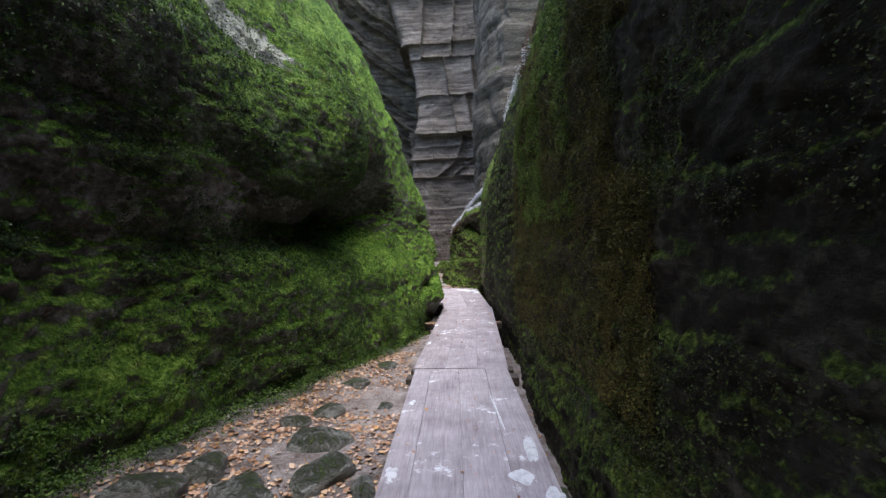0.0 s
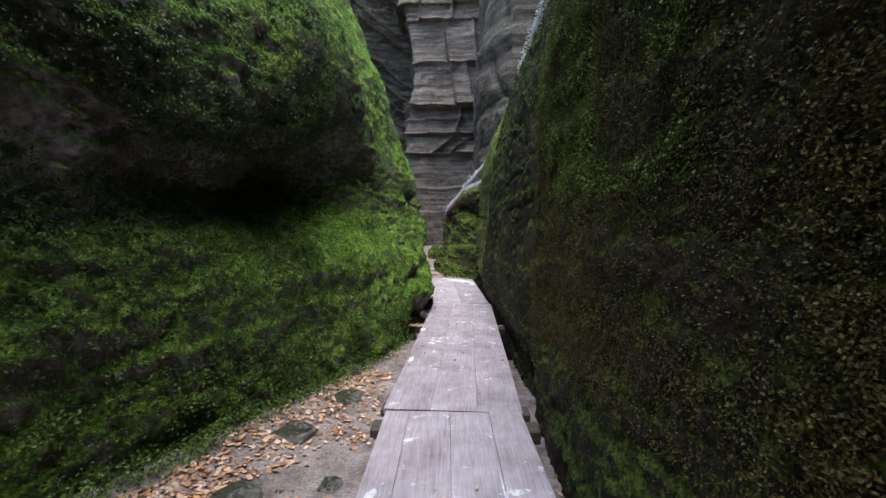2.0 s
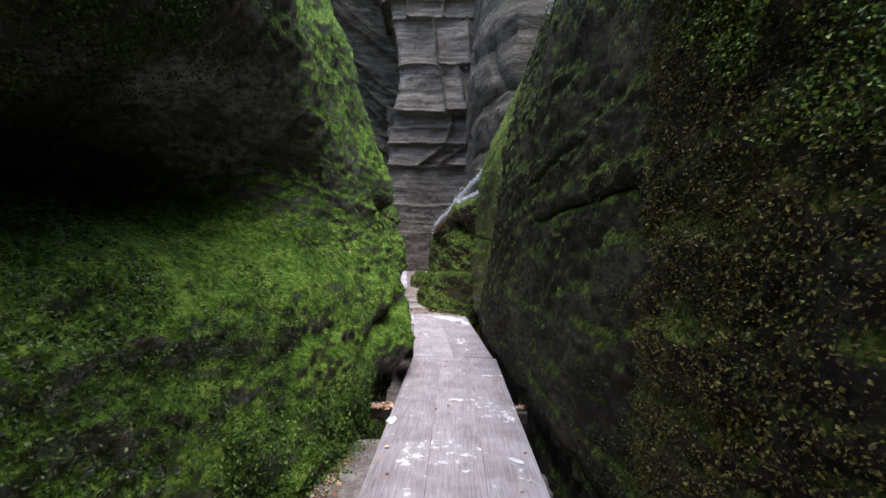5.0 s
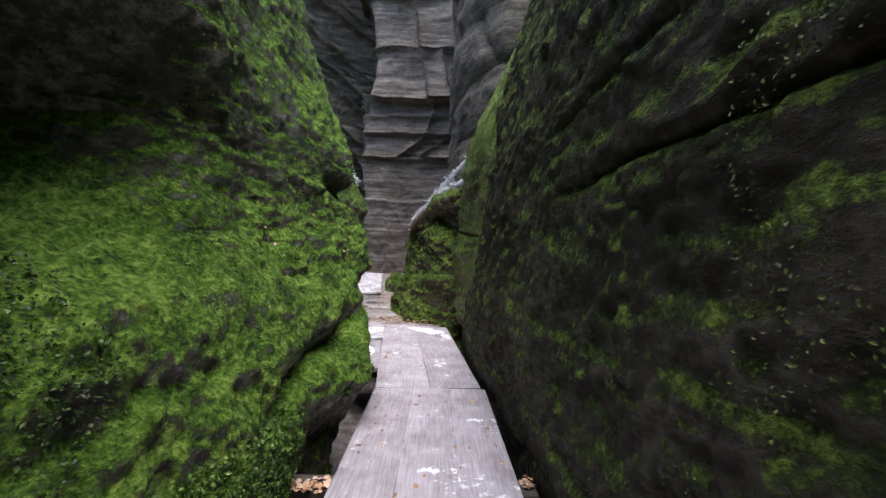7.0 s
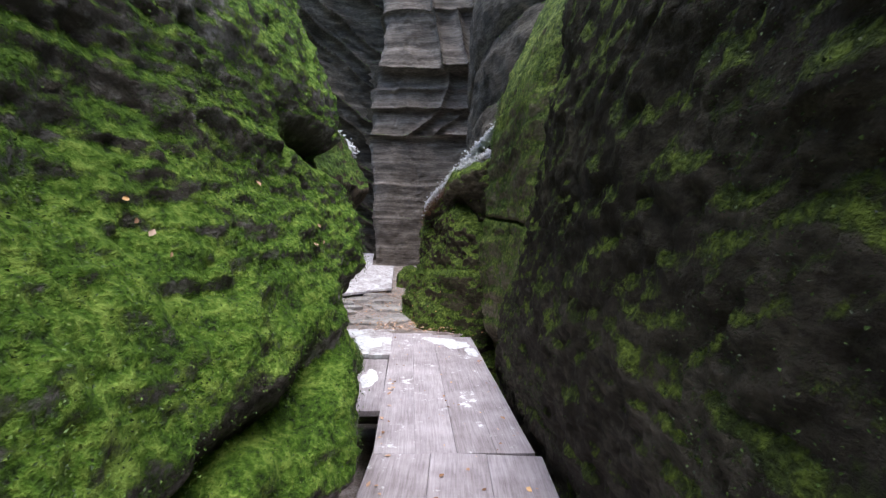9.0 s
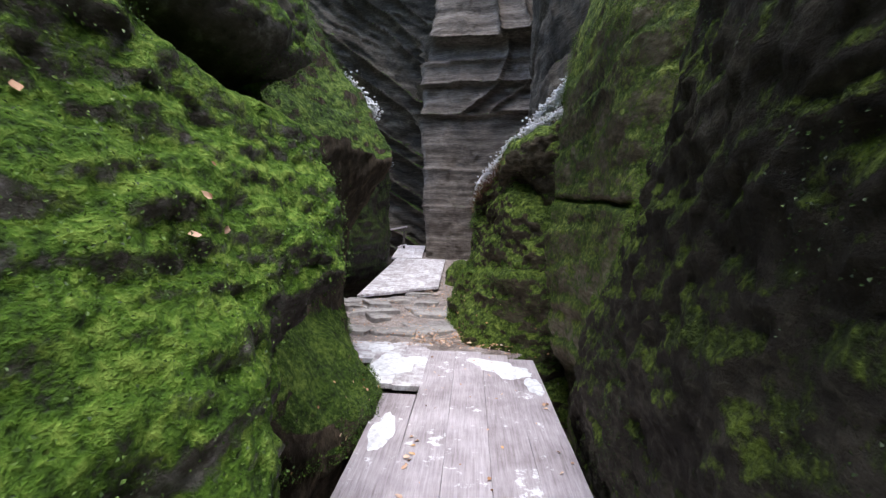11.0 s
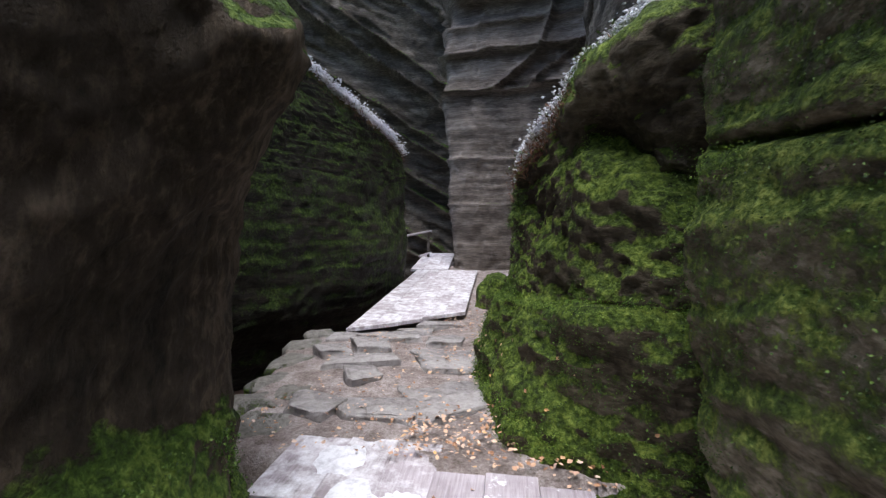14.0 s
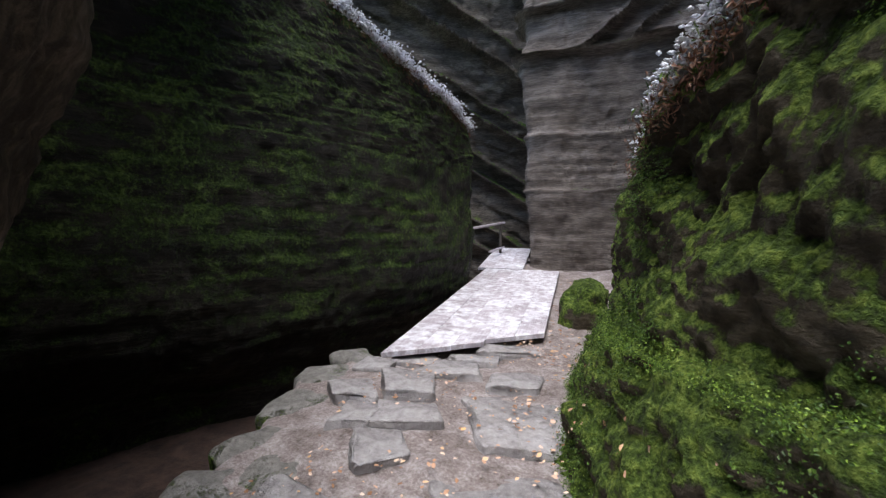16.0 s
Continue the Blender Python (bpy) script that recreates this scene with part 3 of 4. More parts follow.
SNOW, st, sb = mat("snow")
sco = st.nodes.new("ShaderNodeTexCoord").outputs["Object"]
st.links.new(ramp(st, noise_tex(st, sco, 12, 6, 0.7), [(0.36, (0.52, 0.52, 0.57)), (0.54, (0.76, 0.77, 0.82))]), sb.inputs["Base Color"])
sb.inputs["Roughness"].default_value = 0.7
bump(st, sb, noise_tex(st, sco, 60, 4, 0.7), 0.6, 0.01)


def island_mat(name, stops, rough=0.6):
    m, t, b = mat(name)
    g = t.nodes.new("ShaderNodeNewGeometry")
    co = t.nodes.new("ShaderNodeTexCoord").outputs["Object"]
    f = math_n(t, "ADD", math_n(t, "MULTIPLY", g.outputs["Random Per Island"], 0.85), math_n(t, "MULTIPLY", noise_tex(t, co, 40, 3, 0.6), 0.15))
    t.links.new(ramp(t, f, stops), b.inputs["Base Color"])
    b.inputs["Roughness"].default_value = rough
    b.inputs["Specular IOR Level"].default_value = 0.3
    return m


LITTER = island_mat("fallen_leaf", [(0.05, (0.2, 0.1, 0.055)), (0.3, (0.42, 0.23, 0.13)), (0.55, (0.6, 0.39, 0.28)), (0.75, (0.68, 0.52, 0.42)), (0.95, (0.66, 0.36, 0.1))])
SPRIG_GREEN = island_mat("moss_sprig_green", [(0.0, (0.014, 0.03, 0.006)), (0.5, (0.05, 0.1, 0.014)), (0.85, (0.11, 0.19, 0.03)), (1.0, (0.22, 0.28, 0.09))], 0.55)
SPRIG_LEAF = island_mat("leafy_sprig_green", [(0.0, (0.02, 0.045, 0.008)), (0.5, (0.1, 0.185, 0.022)), (0.85, (0.21, 0.32, 0.04)), (1.0, (0.32, 0.4, 0.1))], 0.55)
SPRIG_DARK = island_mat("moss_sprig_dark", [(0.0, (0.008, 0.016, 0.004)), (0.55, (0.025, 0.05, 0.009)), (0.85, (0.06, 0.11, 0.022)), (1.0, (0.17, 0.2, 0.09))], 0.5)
SPRIG_OLIVE = island_mat("moss_sprig_olive", [(0.0, (0.02, 0.018, 0.006)), (0.4, (0.06, 0.055, 0.014)), (0.7, (0.07, 0.11, 0.018)), (1.0, (0.13, 0.13, 0.035))], 0.55)
SPRIG_BROWN = island_mat("dry_sprig_brown", [(0.0, (0.05, 0.025, 0.015)), (0.6, (0.16, 0.08, 0.05)), (1.0, (0.25, 0.15, 0.1))], 0.8)

STONE_MOSS = rock_mat("mossy_stone", (0.09, 0.09, 0.08), (0.22, 0.224, 0.205), (0.38, 0.38, 0.36), moss=0.4, up=0.16, green=((0.03, 0.045, 0.015), (0.08, 0.11, 0.04), (0.15, 0.2, 0.08)))
STONE_FLAT = rock_mat("paving_stone", (0.14, 0.13, 0.13), (0.32, 0.3, 0.3), (0.5, 0.48, 0.485), moss=0.16, up=0.1, stretch=(1, 1, 1))


STONE_KERB = rock_mat("kerb_stone", (0.09, 0.085, 0.078), (0.22, 0.21, 0.195), (0.36, 0.35, 0.33), moss=0.55, up=-0.12, stretch=(1, 1, 1))


# ---- builders ----
def part(name, bm, material, parent=None, label="", at=None):
    me = bpy.data.meshes.new(name)
    bm.to_mesh(me)
    bm.free()
    me.materials.append(material)
    ob = new(name, me)
    if parent:
        ob.parent = parent
    if at is not None:
        ob.matrix_basis = at
    if label:
        ob["label"] = label
    return ob


def box_bm(sx, sy, sz, bevel=0.008, wob=0.0, seed=0, cuts=0):
    bm = bmesh.new()
    bmesh.ops.create_cube(bm, size=1.0, matrix=Matrix.Diagonal((sx, sy, sz, 1)))
    if cuts:
        es = [e for e in bm.edges if abs(e.verts[0].co.y - e.verts[1].co.y) > sy * 0.5]
        bmesh.ops.subdivide_edges(bm, edges=es, cuts=cuts)
    bmesh.ops.bevel(bm, geom=[e for e in bm.edges if e.calc_face_angle(0) > 0.5], offset=bevel, segments=1, affect="EDGES")
    if wob:
        for v in bm.verts:
            n = noise.noise_vector(v.co * 2.3 + Vector((seed * 7.1, 0, 0)))
            v.co += Vector((n.x, 0, n.z * 0.5)) * wob
    return bm


def boardwalk(a, b, planks, material, label, beams=(), skew=0.0, gap=0.002, thick=0.055, ragged=0.012):
    """A run of long planks from a to b; planks: (left edge, right edge, start, end) across and along the run, in metres from its axis and in 0..1."""
    a, b = Vector(a), Vector(b)
    d = b - a
    root = new("boardwalk")
    root.matrix_basis = Matrix.Translation(a) @ d.to_track_quat("Y", "Z").to_matrix().to_4x4()
    rnd = random.Random(label + str(round(a.y, 2)))
    for i, (l, r, s0, s1) in enumerate(planks):
        length = d.length * (s1 - s0) - 0.006
        bm = box_bm(r - l - gap, length, thick, 0.0025, 0.005, i + a.y, cuts=6)
        for v in bm.verts:
            if v.co.y < -length * 0.3:
                v.co.y += skew * v.co.x
        at = pose((l + r) / 2, d.length * (s0 + s1) / 2 + rnd.uniform(-0.4, 0.4) * ragged, -thick / 2 + rnd.uniform(-0.003, 0.003), 0, rnd.uniform(-0.3, 0.3), 0)
        part("plank", bm, material, root, at=at)
    for pos, l, r in beams:
        part("crossbeam", box_bm(r - l, 0.2, 0.12, 0.012, 0.006, pos), DARKWOOD, root, "dark wet timber bearer", at=pose((l + r) / 2, pos, -thick - 0.061))
    return tagged(root, label, "boardwalk", group="boardwalk along the gorge")


def rock_bm(sx, sy, sz, seed, subdiv=3, lump=0.22):
    bm = bmesh.new()
    bmesh.ops.create_icosphere(bm, subdivisions=subdiv, radius=1.0)
    off = Vector((seed * 3.7, seed * 1.3, seed * 5.1))
    for v in bm.verts:
        p = v.co.copy()
        k = 1 + lump * noise.noise(p * 1.1 + off) + lump * 0.5 * noise.noise(p * 2.6 + off) + lump * 0.2 * noise.noise(p * 7 + off)
        q = Vector((math.copysign(abs(p.x) ** 0.8, p.x), math.copysign(abs(p.y) ** 0.8, p.y), math.copysign(abs(p.z) ** 0.7, p.z)))
        v.co = Vector((q.x * sx * k, q.y * sy * k, q.z * sz * k)) * 0.5
    for f in bm.faces:
        f.smooth = True
    return bm


def slab_bm(w, l, h, seed, boxy=0.3):
    """A worn flat stone: a rounded, skewed box with an uneven top and chipped edges. Its top lies at z = 0."""
    rnd = random.Random(seed)
    bm = bmesh.new()
    bmesh.ops.create_icosphere(bm, subdivisions=4, radius=1.0)
    skew = [rnd.uniform(-0.22, 0.22) for _ in range(6)]
    off = Vector((seed * 2.1, seed * 0.7, 0))
    for v in bm.verts:
        p = v.co
        q = Vector([math.copysign(abs(c) ** boxy, c) for c in p])
        q /= max(1.0, 0.93 * max(abs(q.x), abs(q.y), abs(q.z)))
        x, y = q.x * (1 + skew[0] * q.y + skew[1] * q.x * q.y), q.y * (1 + skew[2] * q.x)
        n = noise.noise_vector(Vector((x * w, y * l, q.z * h)) * 3.5 + off)
        n2 = noise.noise_vector(Vector((x * w, y * l, q.z * h)) * 14 + off)
        v.co = Vector((x * w / 2 + n.x * 0.05 + n2.x * 0.008, y * l / 2 + n.y * 0.05 + n2.y * 0.008, (q.z - 1) * h / 2 + n.z * 0.025 + n2.z * 0.007 + skew[3] * 0.06 * x))
    for f in bm.faces:
        f.smooth = True
    return bm


def scatter(name, points, normals, sizes, material, label, category, seed, flatness=0.25, slim=0.55, hang=0.0, oval=False):
    """Many small folded leaves as one mesh: each a fold of two triangles."""
    rng = np.random.default_rng(seed)
    n = len(points)
    nrm = normals + rng.normal(0, flatness, (n, 3))
    nrm /= np.linalg.norm(nrm, axis=1, keepdims=True)
    along = np.cross(nrm, rng.normal(0, 1, (n, 3))) + np.array((0, 0, -hang))
    along -= nrm * np.sum(along * nrm, axis=1, keepdims=True)
    along /= np.linalg.norm(along, axis=1, keepdims=True) + 1e-9
    side = np.cross(nrm, along)
    s = sizes[:, None]
    w = s * slim * rng.uniform(0.7, 1.2, (n, 1))
    curl = s * rng.uniform(0.02, 0.35, (n, 1))
    v = np.stack([points - along * s * 0.5 + nrm * curl * 0.4, points + side * w * 0.5 + nrm * (curl + 0.002), points + along * s * 0.5 + nrm * curl * 0.4, points - side * w * 0.5 + nrm * (curl * 0.6 + 0.002)], 1).reshape(-1, 3)
    if oval:
        a, c = along * s, side * w
        lift = nrm * (curl + 0.002)
        v = np.stack([points - a * 0.5 + nrm * curl * 0.5, points - a * 0.18 + c * 0.5 + lift, points + a * 0.2 + c * 0.42 + lift * 0.8, points + a * 0.55 + nrm * curl * 0.9, points + a * 0.16 - c * 0.45 + lift * 0.6, points - a * 0.2 - c * 0.48 + lift * 0.9], 1).reshape(-1, 3)
        i = np.arange(n)[:, None] * 6
        me = mesh_from(name, v, np.concatenate([i + np.array([f]) for f in ((0, 1, 2), (0, 2, 3), (0, 3, 4), (0, 4, 5))]), smooth=False)
        me.materials.append(material)
        return tagged(new(name, me), label, category, kind="stuff")
    i = np.arange(n)[:, None] * 4
    tris = np.concatenate([i + np.array([[0, 1, 2]]), i + np.array([[0, 2, 3]])])
    me = mesh_from(name, v, tris, smooth=False)
    me.materials.append(material)
    return tagged(new(name, me), label, category, kind="stuff")


def wall_sprigs(wall, count, y0, y1, z0, z1, material, label, seed, size=(0.015, 0.04), bias=0.0, freq=1.3, flatness=0.7, least_up=-2.0):
    grid, nrm = GRIDS[wall]
    g, n = grid.reshape(-1, 3), nrm.reshape(-1, 3)
    ok = np.flatnonzero((g[:, 1] > y0) & (g[:, 1] < y1) & (g[:, 2] > z0) & (g[:, 2] < z1))
    ok = ok[n[ok, 2] > least_up]
    f = fbm(g[ok] * freq, 4, seed) + bias
    ok = ok[f > 0]
    rng = np.random.default_rng(seed)
    pick = rng.choice(ok, count)
    pts = g[pick] + rng.normal(0, 0.018, (count, 3)) + n[pick] * 0.012
    return scatter("moss_sprigs", pts, n[pick] + np.array((0, 0, 0.5)), rng.uniform(size[0], size[1], count), material, label, "moss", seed, flatness, 0.7, 0.4)


def snow_patch(outline_rx, outline_ry, at, seed, thick=0.012):
    bm = bmesh.new()
    rings, spokes = 5, 40
    rows = []
    for j in range(1, rings + 1):
        row = []
        for k in range(spokes):
            a = 2 * math.pi * k / spokes
            c = Vector((math.cos(a), math.sin(a), seed * 3.3))
            r = (j / rings) * (1 + 0.45 * noise.noise(c * 1.2) + 0.22 * noise.noise(c * 2.7) + 0.05 * noise.noise(c * 8))
            z = thick * (1 - (j / rings) ** 4) + (0.004 * noise.noise(Vector((r * 6 * c.x, r * 6 * c.y, seed))) if j < rings else 0)
            row.append(bm.verts.new((c.x * r * outline_rx, c.y * r * outline_ry, z)))
        rows.append(row)
    mid_v = bm.verts.new((0, 0, thick))
    for k in range(spokes):
        n2 = (k + 1) % spokes
        bm.faces.new((mid_v, rows[0][k], rows[0][n2]))
        for j in range(rings - 1):
            bm.faces.new((rows[j][k], rows[j + 1][k], rows[j + 1][n2], rows[j][n2]))
    for f in bm.faces:
        f.smooth = True
    return tagged(part("snow_patch", bm, SNOW, at=at), "thin white patch of snow on the boards", "snow", group="snow on the boardwalk")


OCTA = np.array([(1, 0, 0), (0, 1, 0), (-1, 0, 0), (0, -1, 0), (0, 0, 1), (0, 0, -1)], float)
OCTA_F = np.array([(0, 1, 4), (1, 2, 4), (2, 3, 4), (3, 0, 4), (1, 0, 5), (2, 1, 5), (3, 2, 5), (0, 3, 5)])


def snow_ridge(line, count, spread, seed, label, size=(0.008, 0.03)):
    """Crumbly snow on low plants: many small lumps along a line."""
    rng = np.random.default_rng(seed)
    line = np.array(line, float)
    p = spline(line, rng.uniform(0, len(line) - 1, count)) + rng.normal(0, 1, (count, 3)) * np.array(spread)
    p = p[fbm(p * 4.0, 2, seed) + rng.normal(0, 0.25, count) > -0.42]
    count = len(p)
    s = rng.uniform(size[0], size[1], (count, 1, 1)) * rng.uniform(0.6, 1.4, (count, 6, 1))
    v = p[:, None, :] + OCTA[None] * s * np.array((1, 1, 0.7))
    tris = (np.arange(count)[:, None, None] * 6 + OCTA_F[None]).reshape(-1, 3)
    me = mesh_from("snow_crust", v.reshape(-1, 3), tris, smooth=True)
    me.materials.append(SNOW)
    return tagged(new("snow_crust", me), label, "snow", kind="stuff")


# ---- boardwalk ----
boardwalk((-0.05, -4.0, 0.0), (0.2, 5.75, 0.0), [(-0.62, -0.40, 0, 1), (-0.40, -0.03, 0, 1), (-0.03, 0.32, 0, 1), (0.32, 0.62, 0, 1)], WOOD,
          "weathered grey plank boardwalk with frost in its seams", beams=((0.6, -0.7, 0.72), (6.2, -0.7, 0.72), (9.6, -0.72, 0.75)))
boardwalk((0.2, 5.77, 0.0), (0.63, 11.45, 0.04), [(-0.65, -0.21, 0, 1), (-0.21, 0.22, 0, 1), (0.22, 0.64, 0, 1)], WOOD,
          "weathered grey boardwalk of three wide planks", beams=((0.2, -0.7, 0.72), (3.66, -1.05, 0.78), (5.5, -0.5, 0.66)))
boardwalk((0.6, 11.44, 0.04), (0.52, 15.2, 0.2), [(-0.62, -0.3, 0, 0.99), (-0.3, 0.02, 0, 1), (0.02, 0.33, 0, 0.975), (0.33, 0.63, 0, 0.94)], WOOD,
          "worn grey boardwalk planks with snow at their end", beams=((0.2, -0.6, 0.62), (1.9, -0.66, 0.66), (3.5, -0.9, 0.6)))
boardwalk((-0.35, 14.0, 0.14), (-0.42, 15.52, 0.2), [(-0.76, -0.36, 0.52, 0.99), (-0.36, -0.01, 0.03, 1), (-0.01, 0.315, 0, 0.985)], RIMED,
          "short frosted side planks beside the boardwalk end", beams=((0.8, -0.36, 0.3), (1.35, -0.76, 0.3)))
boardwalk((-0.2, 12.2, 0.07), (-0.245, 13.82, 0.13), [(-0.16, 0.165, 0, 1)], WOOD,
          "short snowy plank between rock and boardwalk", beams=((0.2, -0.16, 0.14),))
boardwalk((-1.25, 18.1, 0.44), (-1.5, 23.4, 0.93), [(-0.66, -0.34, 0.02, 1), (-0.34, -0.03, 0.058, 1), (-0.03, 0.28, 0.096, 1), (0.28, 0.58, 0.15, 1), (0.58, 0.9, 0.188, 1)], FROSTED,
          "frosted plank boardwalk beyond the stone paving", beams=((1.3, -0.6, 0.8), (3.0, -0.62, 0.8)), skew=0.63)
boardwalk((-1.85, 23.42, 0.94), (-2.1, 26.3, 1.3), [(-0.5, -0.17, 0, 1), (-0.17, 0.16, 0, 1), (0.16, 0.48, 0, 1)], FROSTED,
          "frosted boardwalk ramp rising behind the cliff corner", beams=((0.3, -0.5, 0.5), (2.4, -0.5, 0.5)))

# handrail of round poles beside the ramp
def pole_bm(a, b, r):
    bm = bmesh.new()
    a, b = Vector(a), Vector(b)
    m = Matrix.Translation((a + b) / 2) @ (b - a).to_track_quat("Z", "Y").to_matrix().to_4x4()
    bmesh.ops.create_cone(bm, cap_ends=True, segments=10, radius1=r, radius2=r * 0.9, depth=(b - a).length, matrix=m)
    bmesh.ops.bevel(bm, geom=[e for e in bm.edges if e.calc_face_angle(0) > 1.2], offset=r * 0.25, segments=1, affect="EDGES")
    return bm


rail = tagged(new("handrail"), "weathered round-pole handrail beside the ramp", "handrail")
part("top_rail", pole_bm((-2.82, 23.3, 1.74), (-2.25, 25.6, 2.0), 0.035), WOOD, rail, "snow-dusted round pole")
part("lower_rail", pole_bm((-2.35, 24.4, 1.25), (-2.25, 25.6, 1.34), 0.03), WOOD, rail)
part("post", pole_bm((-2.76, 23.5, 0.2), (-2.76, 23.5, 1.78), 0.04), DARKWOOD, rail)
part("post", pole_bm((-2.3, 25.4, 0.6), (-2.3, 25.4, 2.0), 0.04), DARKWOOD, rail)

# ---- snow ----
PATCHES = ((0.27, 0.4, -0.48, 14.6, 0.169, 2.3, 0, 2), (0.16, 0.2, -0.75, 15.2, 0.19, 2.3, 20, 4), (0.2, 0.14, 0.72, 14.62, 0.181, 2.5, -20, 6), (0.12, 0.16, -0.22, 14.8, 0.176, 2.5, 30, 3), (0.3, 0.13, 0.62, 14.78, 0.185, 2.5, -22, 5), (0.2, 0.2, 0.9, 14.52, 0.172, 2.5, 10, 7),
           (0.09, 0.24, 1.06, 14.15, 0.156, 2.5, 5, 8), (0.09, 0.3, -0.24, 13.1, 0.105, 2.5, 4, 9), (0.05, 0.2, 0.66, 3.4, 0.003, 0, -4, 11), (0.07, 0.1, 0.52, 3.0, 0.003, 0, 20, 13),
           (0.06, 0.16, 0.68, 2.7, 0.003, 0, -8, 14), (0.05, 0.08, -0.42, 3.1, 0.003, 0, -10, 15), (0.035, 0.07, -0.37, 4.5, 0.003, 0, -10, 17), (0.012, 0.5, 0.49, 4.2, 0.003, 0, 2, 18),
           (0.03, 0.12, -0.28, 7.3, 0.015, 0.4, -10, 19), (0.04, 0.09, -0.18, 8.9, 0.027, 0.4, -10, 21), (0.04, 0.1, 0.98, 9.0, 0.027, 0.4, 12, 23), (0.03, 0.07, 0.86, 8.1, 0.021, 0.4, 40, 25))
for rx, ry, x, y, z, tilt, turn, seed in PATCHES:
    snow_patch(rx, ry, pose(x, y, z, tilt, 0, turn), seed, 0.008)

snow_ridge([(x + 0.06, y + 0.06, t + 0.05) for x, y, t, *_ in WEDGE[1:8]], 16000, (0.045, 0.045, 0.04), 5, "crusted snow on low plants along the wedge", (0.005, 0.019))
snow_ridge([(x - 0.14, y, t + 0.03) for x, y, t, *_ in WALL3[4:8]], 15000, (0.08, 0.06, 0.05), 6, "crusted snow on heather along the dark wall", (0.008, 0.026))
snow_ridge([(1.75, 16.3, 3.95), (1.4, 16.8, 3.6), (1.12, 17.2, 3.25), (1.12, 17.6, 3.15)], 3500, (0.06, 0.06, 0.05), 7, "crusted snow on a high rock shelf")
snow_ridge([(-0.72, 14.3, 2.95), (-0.85, 14.7, 3.1), (-1.2, 14.9, 3.5)], 600, (0.05, 0.05, 0.04), 8, "snow crumbs on the pillar edge")

# ---- stones beside the boardwalk ----
STONES = ((-1.15, 3.85, 0.52, 0.36, 0.3), (-1.0, 3.3, 0.5, 0.34, 0.3), (-1.85, 3.25, 0.3, 0.26, 0.24), (-1.45, 3.0, 0.44, 0.36, 0.2), (-2.15, 2.95, 0.55, 0.3, 0.24),
          (-1.3, 4.7, 0.36, 0.26, 0.2), (-0.85, 6.3, 0.4, 0.3, 0.12), (-1.2, 5.6, 0.4, 0.3, 0.14), (-0.6, 3.05, 0.16, 0.3, 0.2), (-1.55, 4.3, 0.3, 0.24, 0.16),
          (-1.0, 7.2, 0.3, 0.24, 0.1), (0.86, 3.4, 0.2, 0.4, 0.3), (-2.3, 3.5, 0.3, 0.22, 0.14), (-0.72, 4.9, 0.2, 0.16, 0.08))
for i, (x, y, sx, sy, sz) in enumerate(STONES):
    z = float(ground_z(np.array([x]), np.array([y]))[0])
    tagged(part("stone", slab_bm(sx, sy, sz * 1.5, i + 2, 0.62), STONE_MOSS, at=pose(x, y, z + sz * 0.5, random.uniform(-8, 8), random.uniform(-8, 8), i * 47)), "rounded grey-green mossy stone on the gravel", "stone", group="stones beside the boardwalk")

# ---- stone paving between the boardwalks ----
PAVING = ((-1.13, 16.6, 0.36, 0.4, 38), (-1.15, 17.06, 0.5, 0.34, 14), (-1.37, 17.58, 0.44, 0.55, 18), (-1.15, 18.1, 0.58, 0.42, 8), (-1.62, 18.32, 0.5, 0.3, 12), (-0.72, 18.8, 0.62, 0.26, 14),
          (-1.02, 18.5, 0.5, 0.26, 16), (-1.9, 17.95, 0.36, 0.32, 0), (-1.75, 17.3, 0.36, 0.4, 30), (-1.5, 16.95, 0.3, 0.36, 12), (-0.35, 17.3, 0.75, 0.9, 20), (-0.2, 16.3, 0.8, 0.7, 35),
          (-0.75, 15.95, 0.7, 0.44, 6), (-0.5, 17.95, 0.46, 0.4, 10), (-1.3, 15.95, 0.5, 0.4, -12))
for i, (x, y, w, l, r) in enumerate(PAVING):
    z = float(ground_z(np.array([x]), np.array([y]))[0])
    tagged(part("paving_stone", slab_bm(w, l, 0.14, 40 + i, 0.2), STONE_FLAT, at=pose(x, y, z + (0.07 if w < 0.65 else 0.03), random.uniform(-2, 2), random.uniform(-2, 2), r)), "flat worn grey paving stone with leaves around it", "stone", group="stone paving")
EDGE = ((-1.6, 16.25, 0.5, 0.4, 0.3), (-1.92, 15.98, 0.42, 0.4, 0.36), (-1.98, 16.45, 0.5, 0.36, 0.26), (-2.08, 17.08, 0.5, 0.56, 0.34), (-2.28, 17.68, 0.46, 0.55, 0.34), (-2.3, 18.25, 0.4, 0.4, 0.3), (-1.55, 15.6, 0.5, 0.4, 0.3))
for i, (x, y, sx, sy, sz) in enumerate(EDGE):
    tagged(part("kerb_stone", slab_bm(sx * 1.02, sy * 1.02, sz, i + 90, 0.42), STONE_KERB, at=pose(x, y, 0.19 + 0.05 * (y - 15.2), random.uniform(-7, 7), random.uniform(-9, 3), i * 31)), "grey block of stone edging the path, mossy on its side", "stone", group="kerb stones of the path")

